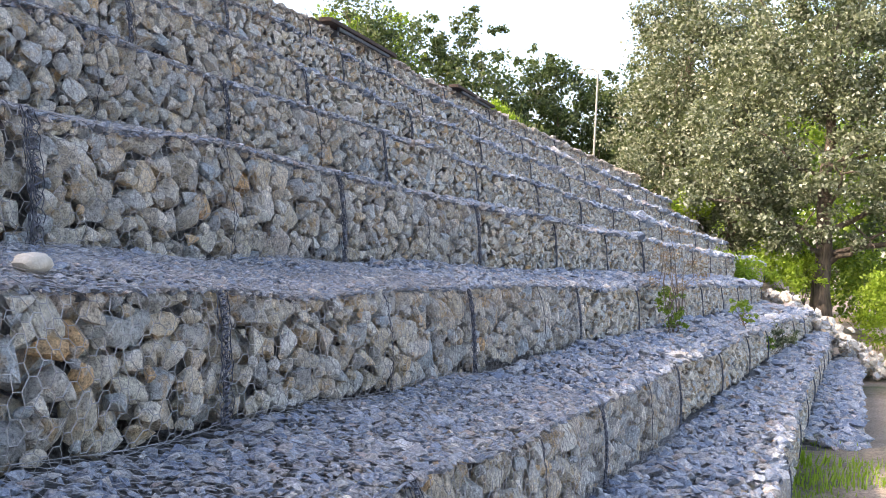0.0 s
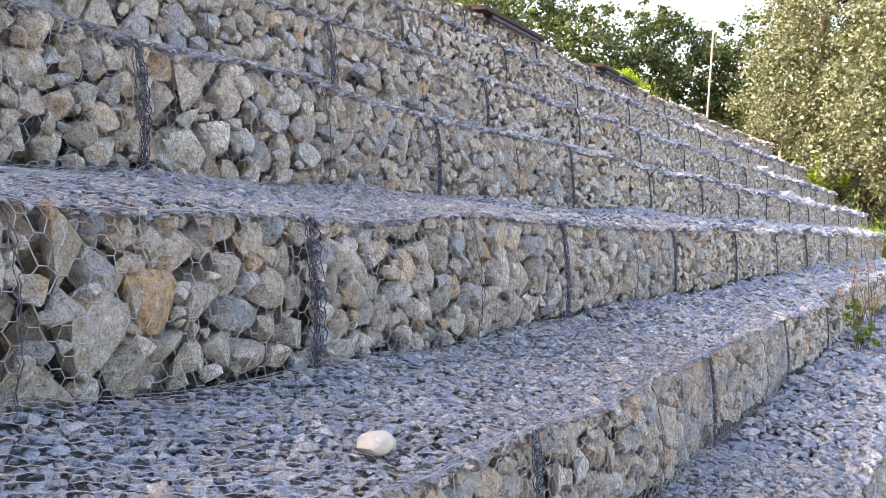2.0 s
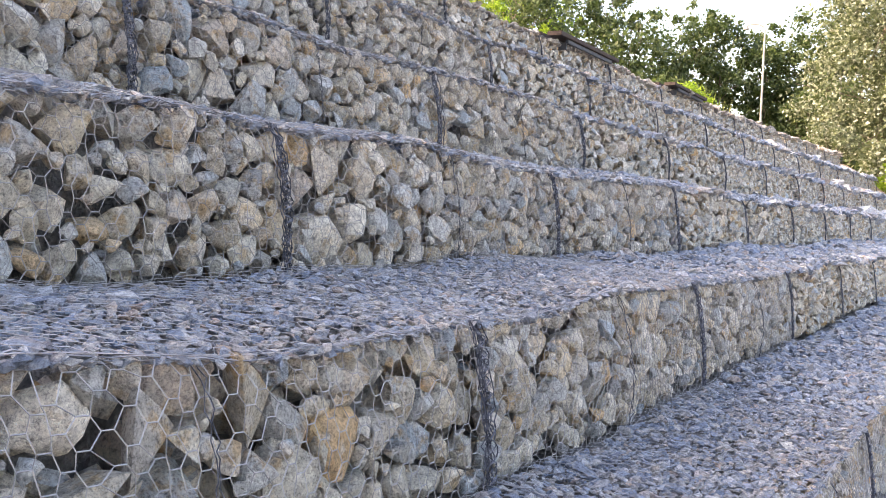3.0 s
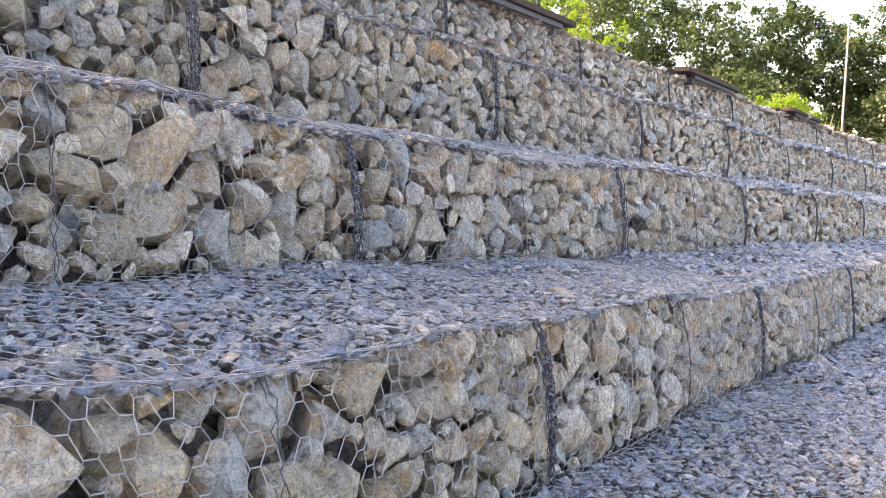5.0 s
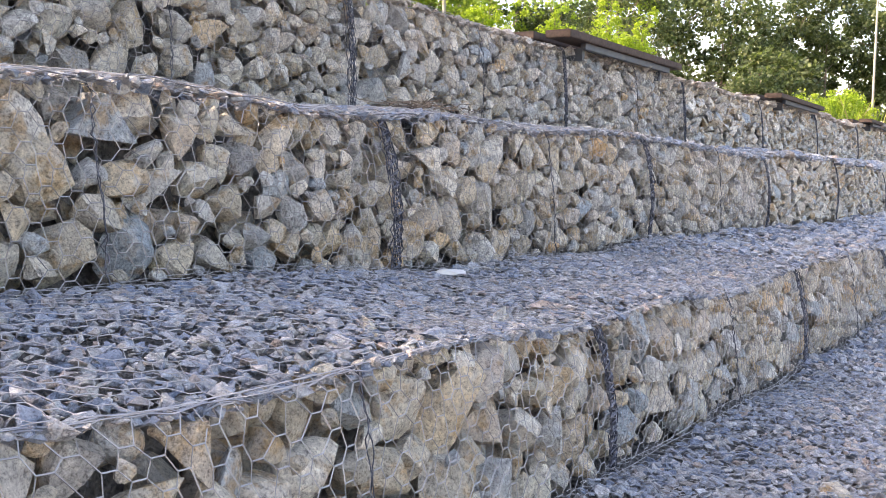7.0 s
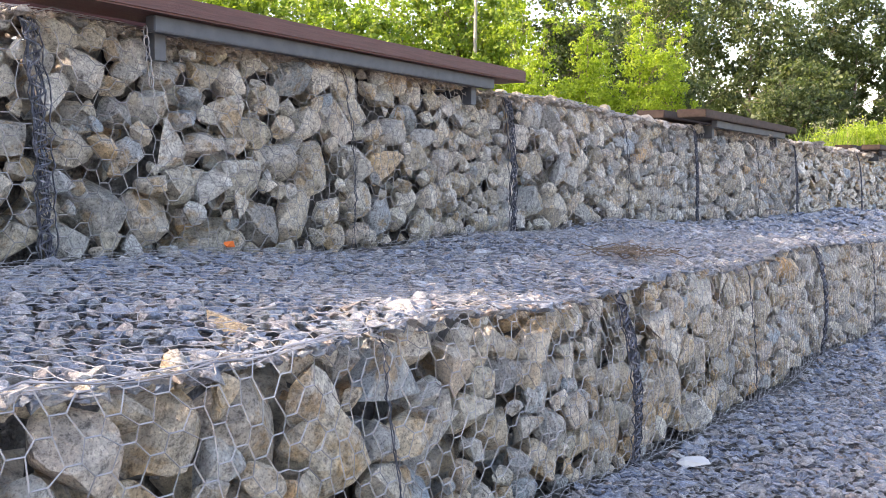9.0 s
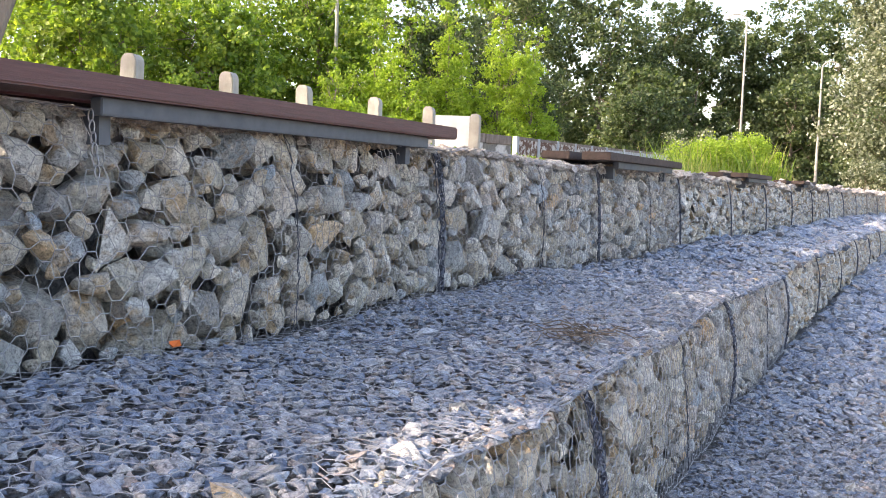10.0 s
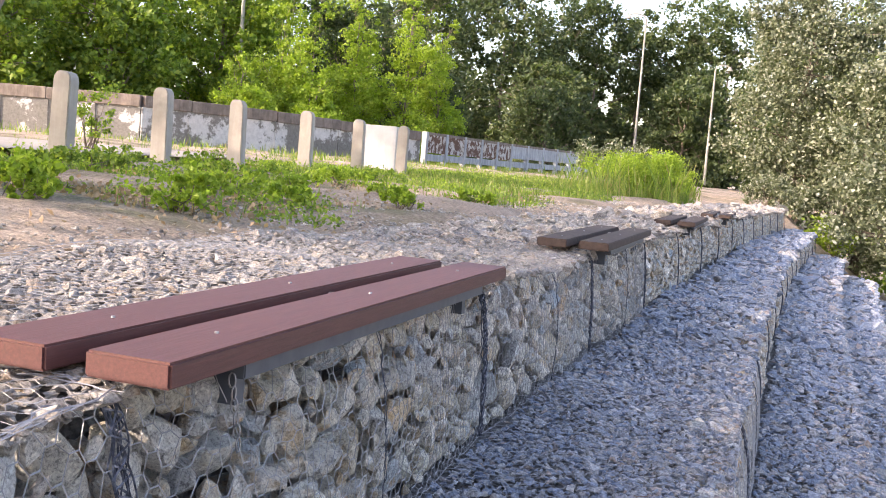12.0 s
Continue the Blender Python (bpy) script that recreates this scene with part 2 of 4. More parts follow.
def part(name, bm, mat, parent, label="", bevel=0.0):
    ob = new(name, bm_mesh(name, bm, mat, bevel))
    ob.parent = parent
    if label:
        tagged(ob, label)
    return ob


def box(bm, x0, x1, y0, y1, z0, z1):
    r = bmesh.ops.create_cube(bm, size=1.0)
    m = Matrix.Translation(((x0 + x1) / 2, (y0 + y1) / 2, (z0 + z1) / 2)) @ Matrix.Diagonal((x1 - x0, y1 - y0, z1 - z0, 1))
    bmesh.ops.transform(bm, matrix=m, verts=r["verts"])
    return r["verts"]


def tubes(paths, sides=5):
    """Tapered tubes along paths of ((x, y, z), radius)."""
    V, F, base = [], [], 0
    ang = np.arange(sides) * 2 * math.pi / sides
    for path in paths:
        P = np.array([p for p, _ in path], float)
        R = np.array([r for _, r in path], float)
        T = np.gradient(P, axis=0)
        T /= np.linalg.norm(T, axis=1, keepdims=True) + 1e-9
        ref = np.array((0, 0, 1.0)) if abs(T[0, 2]) < 0.8 else np.array((1.0, 0, 0))
        U = np.cross(T, ref)
        U /= np.linalg.norm(U, axis=1, keepdims=True) + 1e-9
        W = np.cross(T, U)
        ring = P[:, None] + R[:, None, None] * (np.cos(ang)[None, :, None] * U[:, None] + np.sin(ang)[None, :, None] * W[:, None])
        V.append(ring.reshape(-1, 3))
        n = len(P)
        i, j = np.meshgrid(np.arange(n - 1), np.arange(sides), indexing="ij")
        a, b = base + i * sides + j, base + i * sides + (j + 1) % sides
        F.append(np.stack([a, b, b + sides, a + sides], -1).reshape(-1, 4))
        base += n * sides
    return np.concatenate(V), np.concatenate(F)


def rods(A, B, r):
    """Three-sided wires from points A to points B."""
    A, B = np.asarray(A, float), np.asarray(B, float)
    d = B - A
    d /= np.linalg.norm(d, axis=1, keepdims=True) + 1e-9
    ref = np.where(np.abs(d[:, 2:3]) < 0.8, np.array([[0, 0, 1.0]]), np.array([[1.0, 0, 0]]))
    u = np.cross(d, ref)
    u /= np.linalg.norm(u, axis=1, keepdims=True) + 1e-9
    w = np.cross(d, u)
    r = np.broadcast_to(np.asarray(r, float), (len(A),))[:, None]
    rows = []
    for P in (A, B):
        for k in range(3):
            a = 2 * math.pi * k / 3
            rows.append(P + r * (math.cos(a) * u + math.sin(a) * w))
    V = np.stack(rows, 1).reshape(-1, 3)
    o = (np.arange(len(A)) * 6)[:, None, None]
    F = np.array([[0, 1, 4, 3], [1, 2, 5, 4], [2, 0, 3, 5]])[None] + o
    return V, F.reshape(-1, 4)


rng = np.random.default_rng(7)


def hull_shape(points, power, jitter):
    """A rough convex block within about one unit of its middle, as triangles."""
    d = rng.normal(size=(points, 3))
    d /= (np.abs(d) ** power).sum(1, keepdims=True) ** (1 / power)
    d *= 1 + jitter * rng.uniform(-1, 0.4, size=(points, 1))
    bm = bmesh.new()
    for p in d:
        bm.verts.new(p)
    r = bmesh.ops.convex_hull(bm, input=bm.verts[:])
    inner = [v for v in r["geom_interior"] if isinstance(v, bmesh.types.BMVert)]
    bmesh.ops.delete(bm, geom=inner, context='VERTS')
    bmesh.ops.triangulate(bm, faces=bm.faces[:])
    bmesh.ops.recalc_face_normals(bm, faces=bm.faces[:])
    bm.verts.ensure_lookup_table()
    V = np.array([v.co[:] for v in bm.verts])
    F = np.array([[v.index for v in f.verts] for f in bm.faces])
    bm.free()
    return V, F


LIB_NEAR = [hull_shape(17, 2.8, 0.30) for _ in range(28)]
LIB_FAR = [hull_shape(13, 3.4, 0.28) for _ in range(16)]
LIB_CHIP = [hull_shape(8, 2.1, 0.2) for _ in range(24)]


def refined(V, F, rough):
    """The same block with each triangle split in four and its skin chipped and dented."""
    mid, out, W = {}, [], [v for v in V]
    for tri in F:
        m = []
        for i, j in ((0, 1), (1, 2), (2, 0)):
            key = (min(tri[i], tri[j]), max(tri[i], tri[j]))
            if key not in mid:
                mid[key] = len(W)
                W.append((V[tri[i]] + V[tri[j]]) / 2 * (1.0 + rng.uniform(-0.5, 1.0) * rough))
            m.append(mid[key])
        out += [(tri[0], m[0], m[2]), (m[0], tri[1], m[1]), (m[2], m[1], tri[2]), (m[0], m[1], m[2])]
    W = np.array(W)
    # worn corners: each first corner drawn towards the middles of its edges
    total, count = np.zeros_like(W), np.zeros(len(W))
    for (i, j), m in mid.items():
        for c in (i, j):
            total[c] += W[m]
            count[c] += 1
    n0 = len(V)
    W[:n0] = 0.80 * W[:n0] + 0.20 * total[:n0] / count[:n0, None]
    W = 1.09 * W * (1 + rng.normal(0, rough * 0.25, (len(W), 1)))
    return W, np.array(out)


LIB_ROUGH = [refined(*hull_shape(15, 3.0, 0.34), 0.10) for _ in range(36)]
ROUGH_MESHES = [mesh_np("stone", V, F, M_STONE, True, 34) for V, F in LIB_ROUGH]
STONE_MESHES = [mesh_np("stone", V, F, M_STONE, True, 24) for V, F in LIB_NEAR]


def turns(ax, ay, az):
    """Rotation matrices from arrays of angles."""
    cx, sx, cy, sy, cz, sz = np.cos(ax), np.sin(ax), np.cos(ay), np.sin(ay), np.cos(az), np.sin(az)
    o, l = np.zeros_like(cx), np.ones_like(cx)
    X = np.stack([l, o, o, o, cx, -sx, o, sx, cx], -1).reshape(-1, 3, 3)
    Y = np.stack([cy, o, sy, o, l, o, -sy, o, cy], -1).reshape(-1, 3, 3)
    Z = np.stack([cz, -sz, o, sz, cz, o, o, o, l], -1).reshape(-1, 3, 3)
    return Z @ Y @ X


def joined(lib, pos, rot, scale):
    """Many stones in one mesh's arrays."""
    pick = rng.integers(0, len(lib), len(pos))
    Vs, Fs, base = [], [], 0
    for k, (V, F) in enumerate(lib):
        s = pick == k
        n = int(s.sum())
        if not n:
            continue
        W = np.einsum("nij,nvj->nvi", rot[s], V[None] * scale[s][:, None]) + pos[s][:, None]
        Vs.append(W.reshape(-1, 3))
        Fs.append((F[None] + base + (np.arange(n) * len(V))[:, None, None]).reshape(-1, 3))
        base += n * len(V)
    return np.concatenate(Vs), np.concatenate(Fs)


def wave(y, z, k):
    """Slow unevenness of a basket's skin."""
    return (np.sin(y * 1.9 + k * 1.7) * 0.4 + np.sin(y * 4.3 + z * 3.1 + k) * 0.35 + np.sin(y * 8.7 - z * 5 + 2.1 * k) * 0.25)


# ---- the terrace: nine courses of wire baskets, lowest first ----
# front edge at the top: x = x0 + a*y + b*y*y; height of that edge: z0 - s*(y - 3); first joint; end of the course
COURSES = [
    (0.62, 0.035, 0.0009, -0.85, 0.010, 17.40, 32.0),
    (-0.25, 0.035, 0.0009, -0.15, 0.009, 0.50, 31.0),
    (-1.50, 0.057, 0.0009, 0.57, 0.008, 0.50, 31.0),
    (-2.42, 0.050, 0.0005, 1.295, 0.008, 0.52, 31.0),
    (-3.42, 0.035, 0.0009, 2.08, 0.007, 0.48, 41.0),
    (-4.35, 0.015, 0.0010, 2.83, 0.007, 0.46, 42.0),
    (-5.32, 0.008, 0.0010, 3.57, 0.005, 0.52, 42.0),
    (-6.36, 0.000, 0.0011, 4.40, 0.003, 0.54, 42.0),
    (-7.75, 0.000, 0.0012, 5.315, 0.004, 1.99, 42.0),
]
PITCH, RISE, BATTER = 3.05, 0.13, 0.075
N = len(COURSES)


def edge_x(k, y):
    x0, a, b = COURSES[k][:3]
    return x0 + a * y + b * y * y + 0.03 * (np.abs(np.sin(math.pi * (y - COURSES[k][5]) / PITCH)) - 0.6)


def edge_z(k, y):
    z0, s = COURSES[k][3:5]
    return z0 - s * (y - 3) + 0.02 * np.sin(y * 1.03 + k * 2.0) + 0.012 * np.sin(y * 3.1 + k) + 0.03 * np.maximum(0, 3.2 - y) * (k < 7)


def foot_z(k, y):
    return edge_z(k - 1, y) + (RISE if k < N - 1 else 0.095) - 0.01 if k else edge_z(0, y) - 0.62


def back_x(k, y):
    """Where the tread of course k meets the next wall."""
    return edge_x(k + 1, y) + BATTER if k < N - 1 else edge_x(k, y) - 1.85


def face_point(k, y, u, out=0.0):
    """A point on the front of course k, u from 0 at the foot to 1 at the top edge."""
    zf, zt = foot_z(k, y), edge_z(k, y)
    bulge = 0.045 * np.sin(np.clip(u, 0, 1) * math.pi) * (0.6 + 0.4 * np.sin(y * 2.06 + k)) + 0.022 * wave(y, u * 0.7, k)
    roundoff = -0.025 * np.clip((u - 0.86) / 0.14, 0, 1) ** 2
    return np.stack([edge_x(k, y) + BATTER * (1 - u) + bulge + roundoff + out, y, zf + u * (zt - zf)], -1)


def tread_point(k, y, v, up=0.0):
    """A point on the tread of course k, v from 0 at the edge to 1 at the wall behind."""
    x = edge_x(k, y) * (1 - v) + back_x(k, y) * v
    rise = 0.06 if k == N - 1 else 0.095 if k == N - 2 else RISE
    z = edge_z(k, y) + rise * v + 0.018 * np.sin(y * 2.7 + k) * np.sin(v * 5 + y) - 0.010 * np.clip(1 - v / 0.08, 0, 1)
    return np.stack([x, y, z + up], -1)


def net(point, k, y0, y1, w0, w1, span):
    """Hexagonal mesh over a skin, y0..y1 by w0..w1 (w covers span metres): ends of all wires and their radii."""
    px, pw, half = 0.058, 0.084 / span, 0.017
    cols = int((y1 - y0) / px) + 1
    rows = int((w1 - w0) / pw) + 2
    i, j = np.meshgrid(np.arange(cols), np.arange(rows), indexing="ij")
    yc = y0 + i * px
    wc = w0 + (j + 0.5 * (i % 2) - 0.5) * pw
    warp = 0.012 * np.sin(yc * 6 + wc * 9) + 0.01 * np.sin(yc * 13 - wc * 5)
    jy, jw = rng.normal(0, 0.006, yc.shape) + warp, rng.normal(0, 0.006 / span, yc.shape) + warp
    yc, wc = yc + jy, wc + jw
    L, R = (yc - half), (yc + half)

    def on(y, w):
        return point(k, np.clip(y, y0, y1), np.clip(w, w0, w1))
    PL, PR = on(L, wc), on(R, wc)
    A, B, rad = [PL.reshape(-1, 3)], [PR.reshape(-1, 3)], [np.full(PL.size // 3, 0.0023)]
    for up in (0, 1):
        for odd in (0, 1):
            src = slice(odd, cols - 1, 2)
            dst = slice(odd + 1, cols, 2)
            # neighbours in the next column lie half a row above and below
            if odd == 0:
                a, b = PR[src, up and slice(0, None) or slice(1, None)], PL[dst, up and slice(0, None) or slice(0, -1)]
            else:
                a, b = PR[src, up and slice(0, -1) or slice(0, None)], PL[dst, up and slice(1, None) or slice(0, None)]
            n = min(a.shape[0], b.shape[0])
            A.append(a[:n].reshape(-1, 3))
            B.append(b[:n].reshape(-1, 3))
            rad.append(np.full(A[-1].size // 3, 0.0016))
    A, B, rad = np.concatenate(A), np.concatenate(B), np.concatenate(rad)
    keep = np.linalg.norm(A - B, axis=1) > 0.004
    return A[keep], B[keep], rad[keep]


def pack(length, height):
    """Middles and radii of stones packed over a face, the largest first."""
    area = length * height
    radii = np.concatenate([rng.uniform(0.092, 0.128, int(5 * area)), rng.uniform(0.062, 0.092, int(22 * area)),
                            rng.uniform(0.038, 0.058, int(50 * area)), rng.uniform(0.022, 0.032, int(46 * area))])
    radii[::-1].sort()
    P, R = np.zeros((len(radii), 2)), np.zeros(len(radii))
    n = 0
    for r in radii:
        m = min(r * 0.75, 0.05)
        c = np.stack([rng.uniform(m, length - m, 36), rng.uniform(m, height - r * 0.8, 36)], 1)
        if n:
            gap = (np.linalg.norm(c[:, None] - P[None, :n], axis=2) - (R[None, :n] + r) * 0.95).min(1)
            ok = gap >= 0
            if ok.any():
                best = np.argmin(np.where(ok, gap, 9))
            elif gap.max() > -0.3 * r:
                best = np.argmax(gap)
            else:
                continue
            P[n], R[n] = c[best], r
        else:
            P[n], R[n] = c[0], r
        n += 1
    return P[:n], R[:n]


def basket(k, y0, y1):
    mid = (y0 + y1) / 2
    base = Vector((float(edge_x(k, mid)) - 0.3, mid, float(foot_z(k, mid))))
    thing = new("gabion_basket")
    thing.location = base
    thing.empty_display_size = 0.3
    near = y0 < 9.0 and y1 > 1.0 and k >= 2
    look_ = "galvanised wire mesh basket of angular grey-beige stones, topped with crushed gravel"
    if k == N - 1:
        look_ = "top wire mesh basket of angular grey-beige stones beside the benches"
    tagged(thing, look_, "gabion", "gabion terrace")
    b = np.array(base)

    # stones behind the front mesh
    height = float(edge_z(k, mid) - foot_z(k, mid)) + 0.02
    P, R = pack(y1 - y0, height)
    n = len(R)
    y, u = y0 + P[:, 0], P[:, 1] / height
    depth = R * rng.uniform(0.75, 1.05, n)
    pos = face_point(k, y, u) - np.stack([depth + rng.uniform(0.0, 0.05, n), np.zeros(n), np.zeros(n)], -1) - b
    stretch = rng.uniform(0.92, 1.34, n)
    scale = np.stack([depth, R * stretch * 1.03, R / stretch ** 0.5 * 1.03], -1)
    rot = turns(rng.uniform(-1.2, 1.2, n), rng.normal(0, 0.2, n), rng.normal(0, 0.2, n))
    shapes = ROUGH_MESHES if y0 < 5.5 else STONE_MESHES
    if near:
        for q in range(n):
            ob = new("stone", shapes[int(rng.integers(len(shapes)))])
            m = np.eye(4)
            m[:3, :3] = rot[q] * scale[q][None, :]
            m[:3, 3] = pos[q]
            ob.parent = thing
            ob.matrix_basis = Matrix(m.tolist())
    extra = int((y1 - y0) * height * (45 if y0 < 10 else 20 if y0 < 16 else 6))
    ey, eu = rng.uniform(y0, y1, extra), rng.uniform(0.03, 0.97, extra)
    er = rng.uniform(0.05, 0.09, extra)
    epos = face_point(k, ey, eu) - np.stack([er + rng.uniform(0.13, 0.22, extra), 0 * er, 0 * er], -1) - b
    escale = np.stack([er, er * 1.2, er], -1)
    erot = turns(*rng.uniform(-1.5, 1.5, (3, extra)))
    V, F = joined(LIB_FAR, epos, erot, escale)
    if not near:
        V2, F2 = joined(LIB_NEAR if y0 < 9 and k > 0 else LIB_FAR, pos, rot, scale)
        F = np.concatenate([F, F2 + len(V)])
        V = np.concatenate([V, V2])
    piece("stone_fill", mesh_np("stone_fill", V, F, M_FILL, True, 24), thing, kind="stuff")

    # gravel on the tread
    cell = 0.034 if y0 < 3.7 else 0.046 if y0 < 7 else 0.08 if y0 < 13 else 0.13 if y0 < 24 else 0.2
    if k < 2 or y1 < 1:
        cell = max(cell, 0.085)
    if k == N - 1:
        cell *= 1.1
    if k == 2:
        cell *= 1.25
    depth_t = abs(float(edge_x(k, mid) - back_x(k, mid)))
    gy, gv = np.meshgrid(np.arange(y0, y1, cell), np.arange(0.0, depth_t - 0.02, cell), indexing="ij")
    gy = (gy + rng.uniform(-0.55, 0.55, gy.shape) * cell).ravel()
    gv = np.clip((gv + rng.uniform(-0.55, 0.55, gv.shape) * cell).ravel() / depth_t, 0.012, 0.99)
    m = len(gy)
    size = cell * rng.lognormal(-0.32, 0.30, m)
    gpos = tread_point(k, np.clip(gy, y0, y1), gv, 0.0) - b
    gpos[:, 2] += rng.uniform(-0.014, 0.006, m)
    gscale = np.stack([size * rng.uniform(0.7, 1.3, m), size * rng.uniform(0.7, 1.3, m), size * rng.uniform(0.40, 0.68, m)], -1)
    grot = turns(rng.normal(0, 0.2, m), rng.normal(0, 0.2, m), rng.uniform(0, 6.28, m))
    V, F = joined(LIB_CHIP, gpos, grot, gscale)
    piece("gravel_top", mesh_np("gravel_top", V, F, M_GRAVEL if k < N - 1 else M_DUSTY), thing, label="bluish grey crushed gravel", kind="stuff")

    # wire
    if y0 < 9.3 and y1 > 1 and k >= 1:
        A, B, r = net(lambda kk, yy, ww: face_point(kk, yy, ww, 0.004), k, y0, y1, 0.0, 1.0, height)
        V, F = rods(A - b, B - b, r)
        piece("front_mesh", mesh_np("front_mesh", V, F, M_WIRE), thing, label="hexagonal double-twist wire mesh")
    if y0 < 5.5 and y1 > 1 and k >= 2:
        A, B, r = net(lambda kk, yy, ww: tread_point(kk, yy, ww, 0.018), k, y0, y1, 0.0, 1.0, depth_t)
        V, F = rods(A - b, B - b, r * 0.7)
        piece("lid_mesh", mesh_np("lid_mesh", V, F, M_WIRE), thing, label="hexagonal wire mesh lid")
    # selvedge along the top edge, joints up the front and across the tread
    ny = 40 if y0 < 9 else 12
    ys = np.linspace(y0, y1, ny)
    paths = []
    for q in range(4):
        line = tread_point(k, ys, np.full(ny, 0.004 + 0.014 * q), 0.012 - 0.009 * q) + rng.normal(0, 0.008, (ny, 3))
        paths.append([(p - b, 0.0026) for p in line])
    V, F = tubes(paths, 3)
    piece("edge_wire", mesh_np("edge_wire", V, F, M_EDGE), thing, label="blue-grey laced edge wires", kind="stuff")
    for yj, strong in ((y1, True), ((y0 + y1) / 2, False))[:2 if y0 < 9 else 1]:
        nu = 26 if y0 < 9 else 7
        us = np.linspace(0.0, 1.0, nu)
        paths = []
        for q in range((9 if y0 < 13 else 4) if strong else 2):
            line = face_point(k, yj + rng.normal(0, 0.021 if strong else 0.008) + rng.normal(0, 0.006, nu), us, 0.008) + rng.normal(0, 0.004, (nu, 3))
            paths.append([(p - b, (0.0032 if y0 < 13 else 0.008) if strong else 0.0022) for p in line])
        tt = np.linspace(0, 1, 90)
        wind = tt * 62 + 3.0 * np.sin(tt * 7 + k + yj)
        coil = face_point(k, yj + 0.02 * np.sin(wind) * (1 + 0.4 * np.sin(tt * 19)), tt, 0.010) + np.stack([0.010 * np.cos(wind), 0 * tt, 0 * tt], -1)
        if strong and 1.0 < y1 < 11:
            paths.append([(p - b, 0.0036) for p in coil])
            side = 1.6 * rng.uniform(0.7, 1.2)
            paths.append([(p - b, 0.003) for p in face_point(k, yj + 0.03 * np.sin(wind * side + 1.0), tt, 0.014)])
        V, F = tubes(paths, 3)
        piece("corner_lacing" if strong else "diaphragm_wire", mesh_np("lacing", V, F, M_LACE), thing, kind="stuff")
    paths = []
    nv = 24 if y0 < 9 else 8
    vs = np.linspace(0.0, 1.0, nv)
    for q in range(3):
        line = tread_point(k, y1 + rng.normal(0, 0.012) + rng.normal(0, 0.006, nv), vs, 0.012) + rng.normal(0, 0.006, (nv, 3))
        paths.append([(p - b, 0.0022) for p in line])
    V, F = tubes(paths, 4)
    piece("lid_lacing", mesh_np("lid_lacing", V, F, M_EDGE), thing, kind="stuff")
    return thing


def build_terrace():
    for k in range(N):
        y, end = COURSES[k][5] - PITCH, COURSES[k][6]
        while y < end - 0.5:
            basket(k, y, min(y + PITCH, end))
            y += PITCH


def terrace_core():
    """The solid fill behind the stones, stepped, in one sheet per course; its dark colour adds shade to the gaps."""
    for k in range(N):
        ys = np.linspace(COURSES[k][5] - PITCH, COURSES[k][6], 60)
        rows = []
        for y in ys:
            xf, zt, zf = float(edge_x(k, y)) - 0.26, float(edge_z(k, y)) - 0.05, float(foot_z(k, y)) - 0.25
            xb = float(back_x(k, y)) - (0.5 if k < N - 1 else 0.1)
            rise = 0.06 if k == N - 1 else 0.095 if k == N - 2 else RISE
            rows.append([(xf + BATTER, y, zf), (xf, y, zt), (xb, y, zt + rise + 0.02), (xb, y, zf)])
        V = np.array(rows).reshape(-1, 3)
        i, j = np.meshgrid(np.arange(59), np.arange(4), indexing="ij")
        a, c = i * 4 + j, i * 4 + (j + 1) % 4
        F = np.stack([a, c, c + 4, a + 4], -1).reshape(-1, 4)
        F = np.concatenate([F, [[0, 1, 2, 3], [239, 238, 237, 236]]])
        ob = new("wall_core", mesh_np("wall_core", V, F, M_GAP_SHADE))
        tagged(ob, "rubble core behind the basket stones, coloured dark as shade in the gaps", "retaining wall", "gabion terrace", "structure")


# ---- ground ----
PROFILE_X = np.array([-3000, -300, -90, -45, -24, -16, -10.15, -9.65, -7.6, 0.2, 1.6, 3.0, 8.0, 40, 300, 3000.0])
PROFILE_Z = np.array([9, 7, 6.4, 5.95, 5.8, 5.57, 5.31, 5.12, 3.9, -1.75, -1.55, -1.45, -1.5, -2.0, -3, -6.0])
BANK_Z = np.array([9, 7, 6.4, 5.95, 5.8, 5.57, 5.31, 5.25, 4.9, -0.9, -1.4, -1.45, -1.5, -2.0, -3, -6.0])


def ground_z(x, y):
    yy = np.clip(y, 0, 42)
    shift = 0.0011 * yy * yy
    a = np.interp(x - shift, PROFILE_X, PROFILE_Z)
    b_ = np.interp(x - shift, PROFILE_X, BANK_Z)
    a = a + 0.74 * np.clip((15.9 - y) / 1.2, 0, 1) * np.clip((x - shift + 0.5) / 0.6, 0, 1)
    f = np.clip((y - np.interp(x - shift, [-2.4, -1.6], [42.2, 32.0])) / 1.0, 0, 1)
    return a * (1 - f) + b_ * f


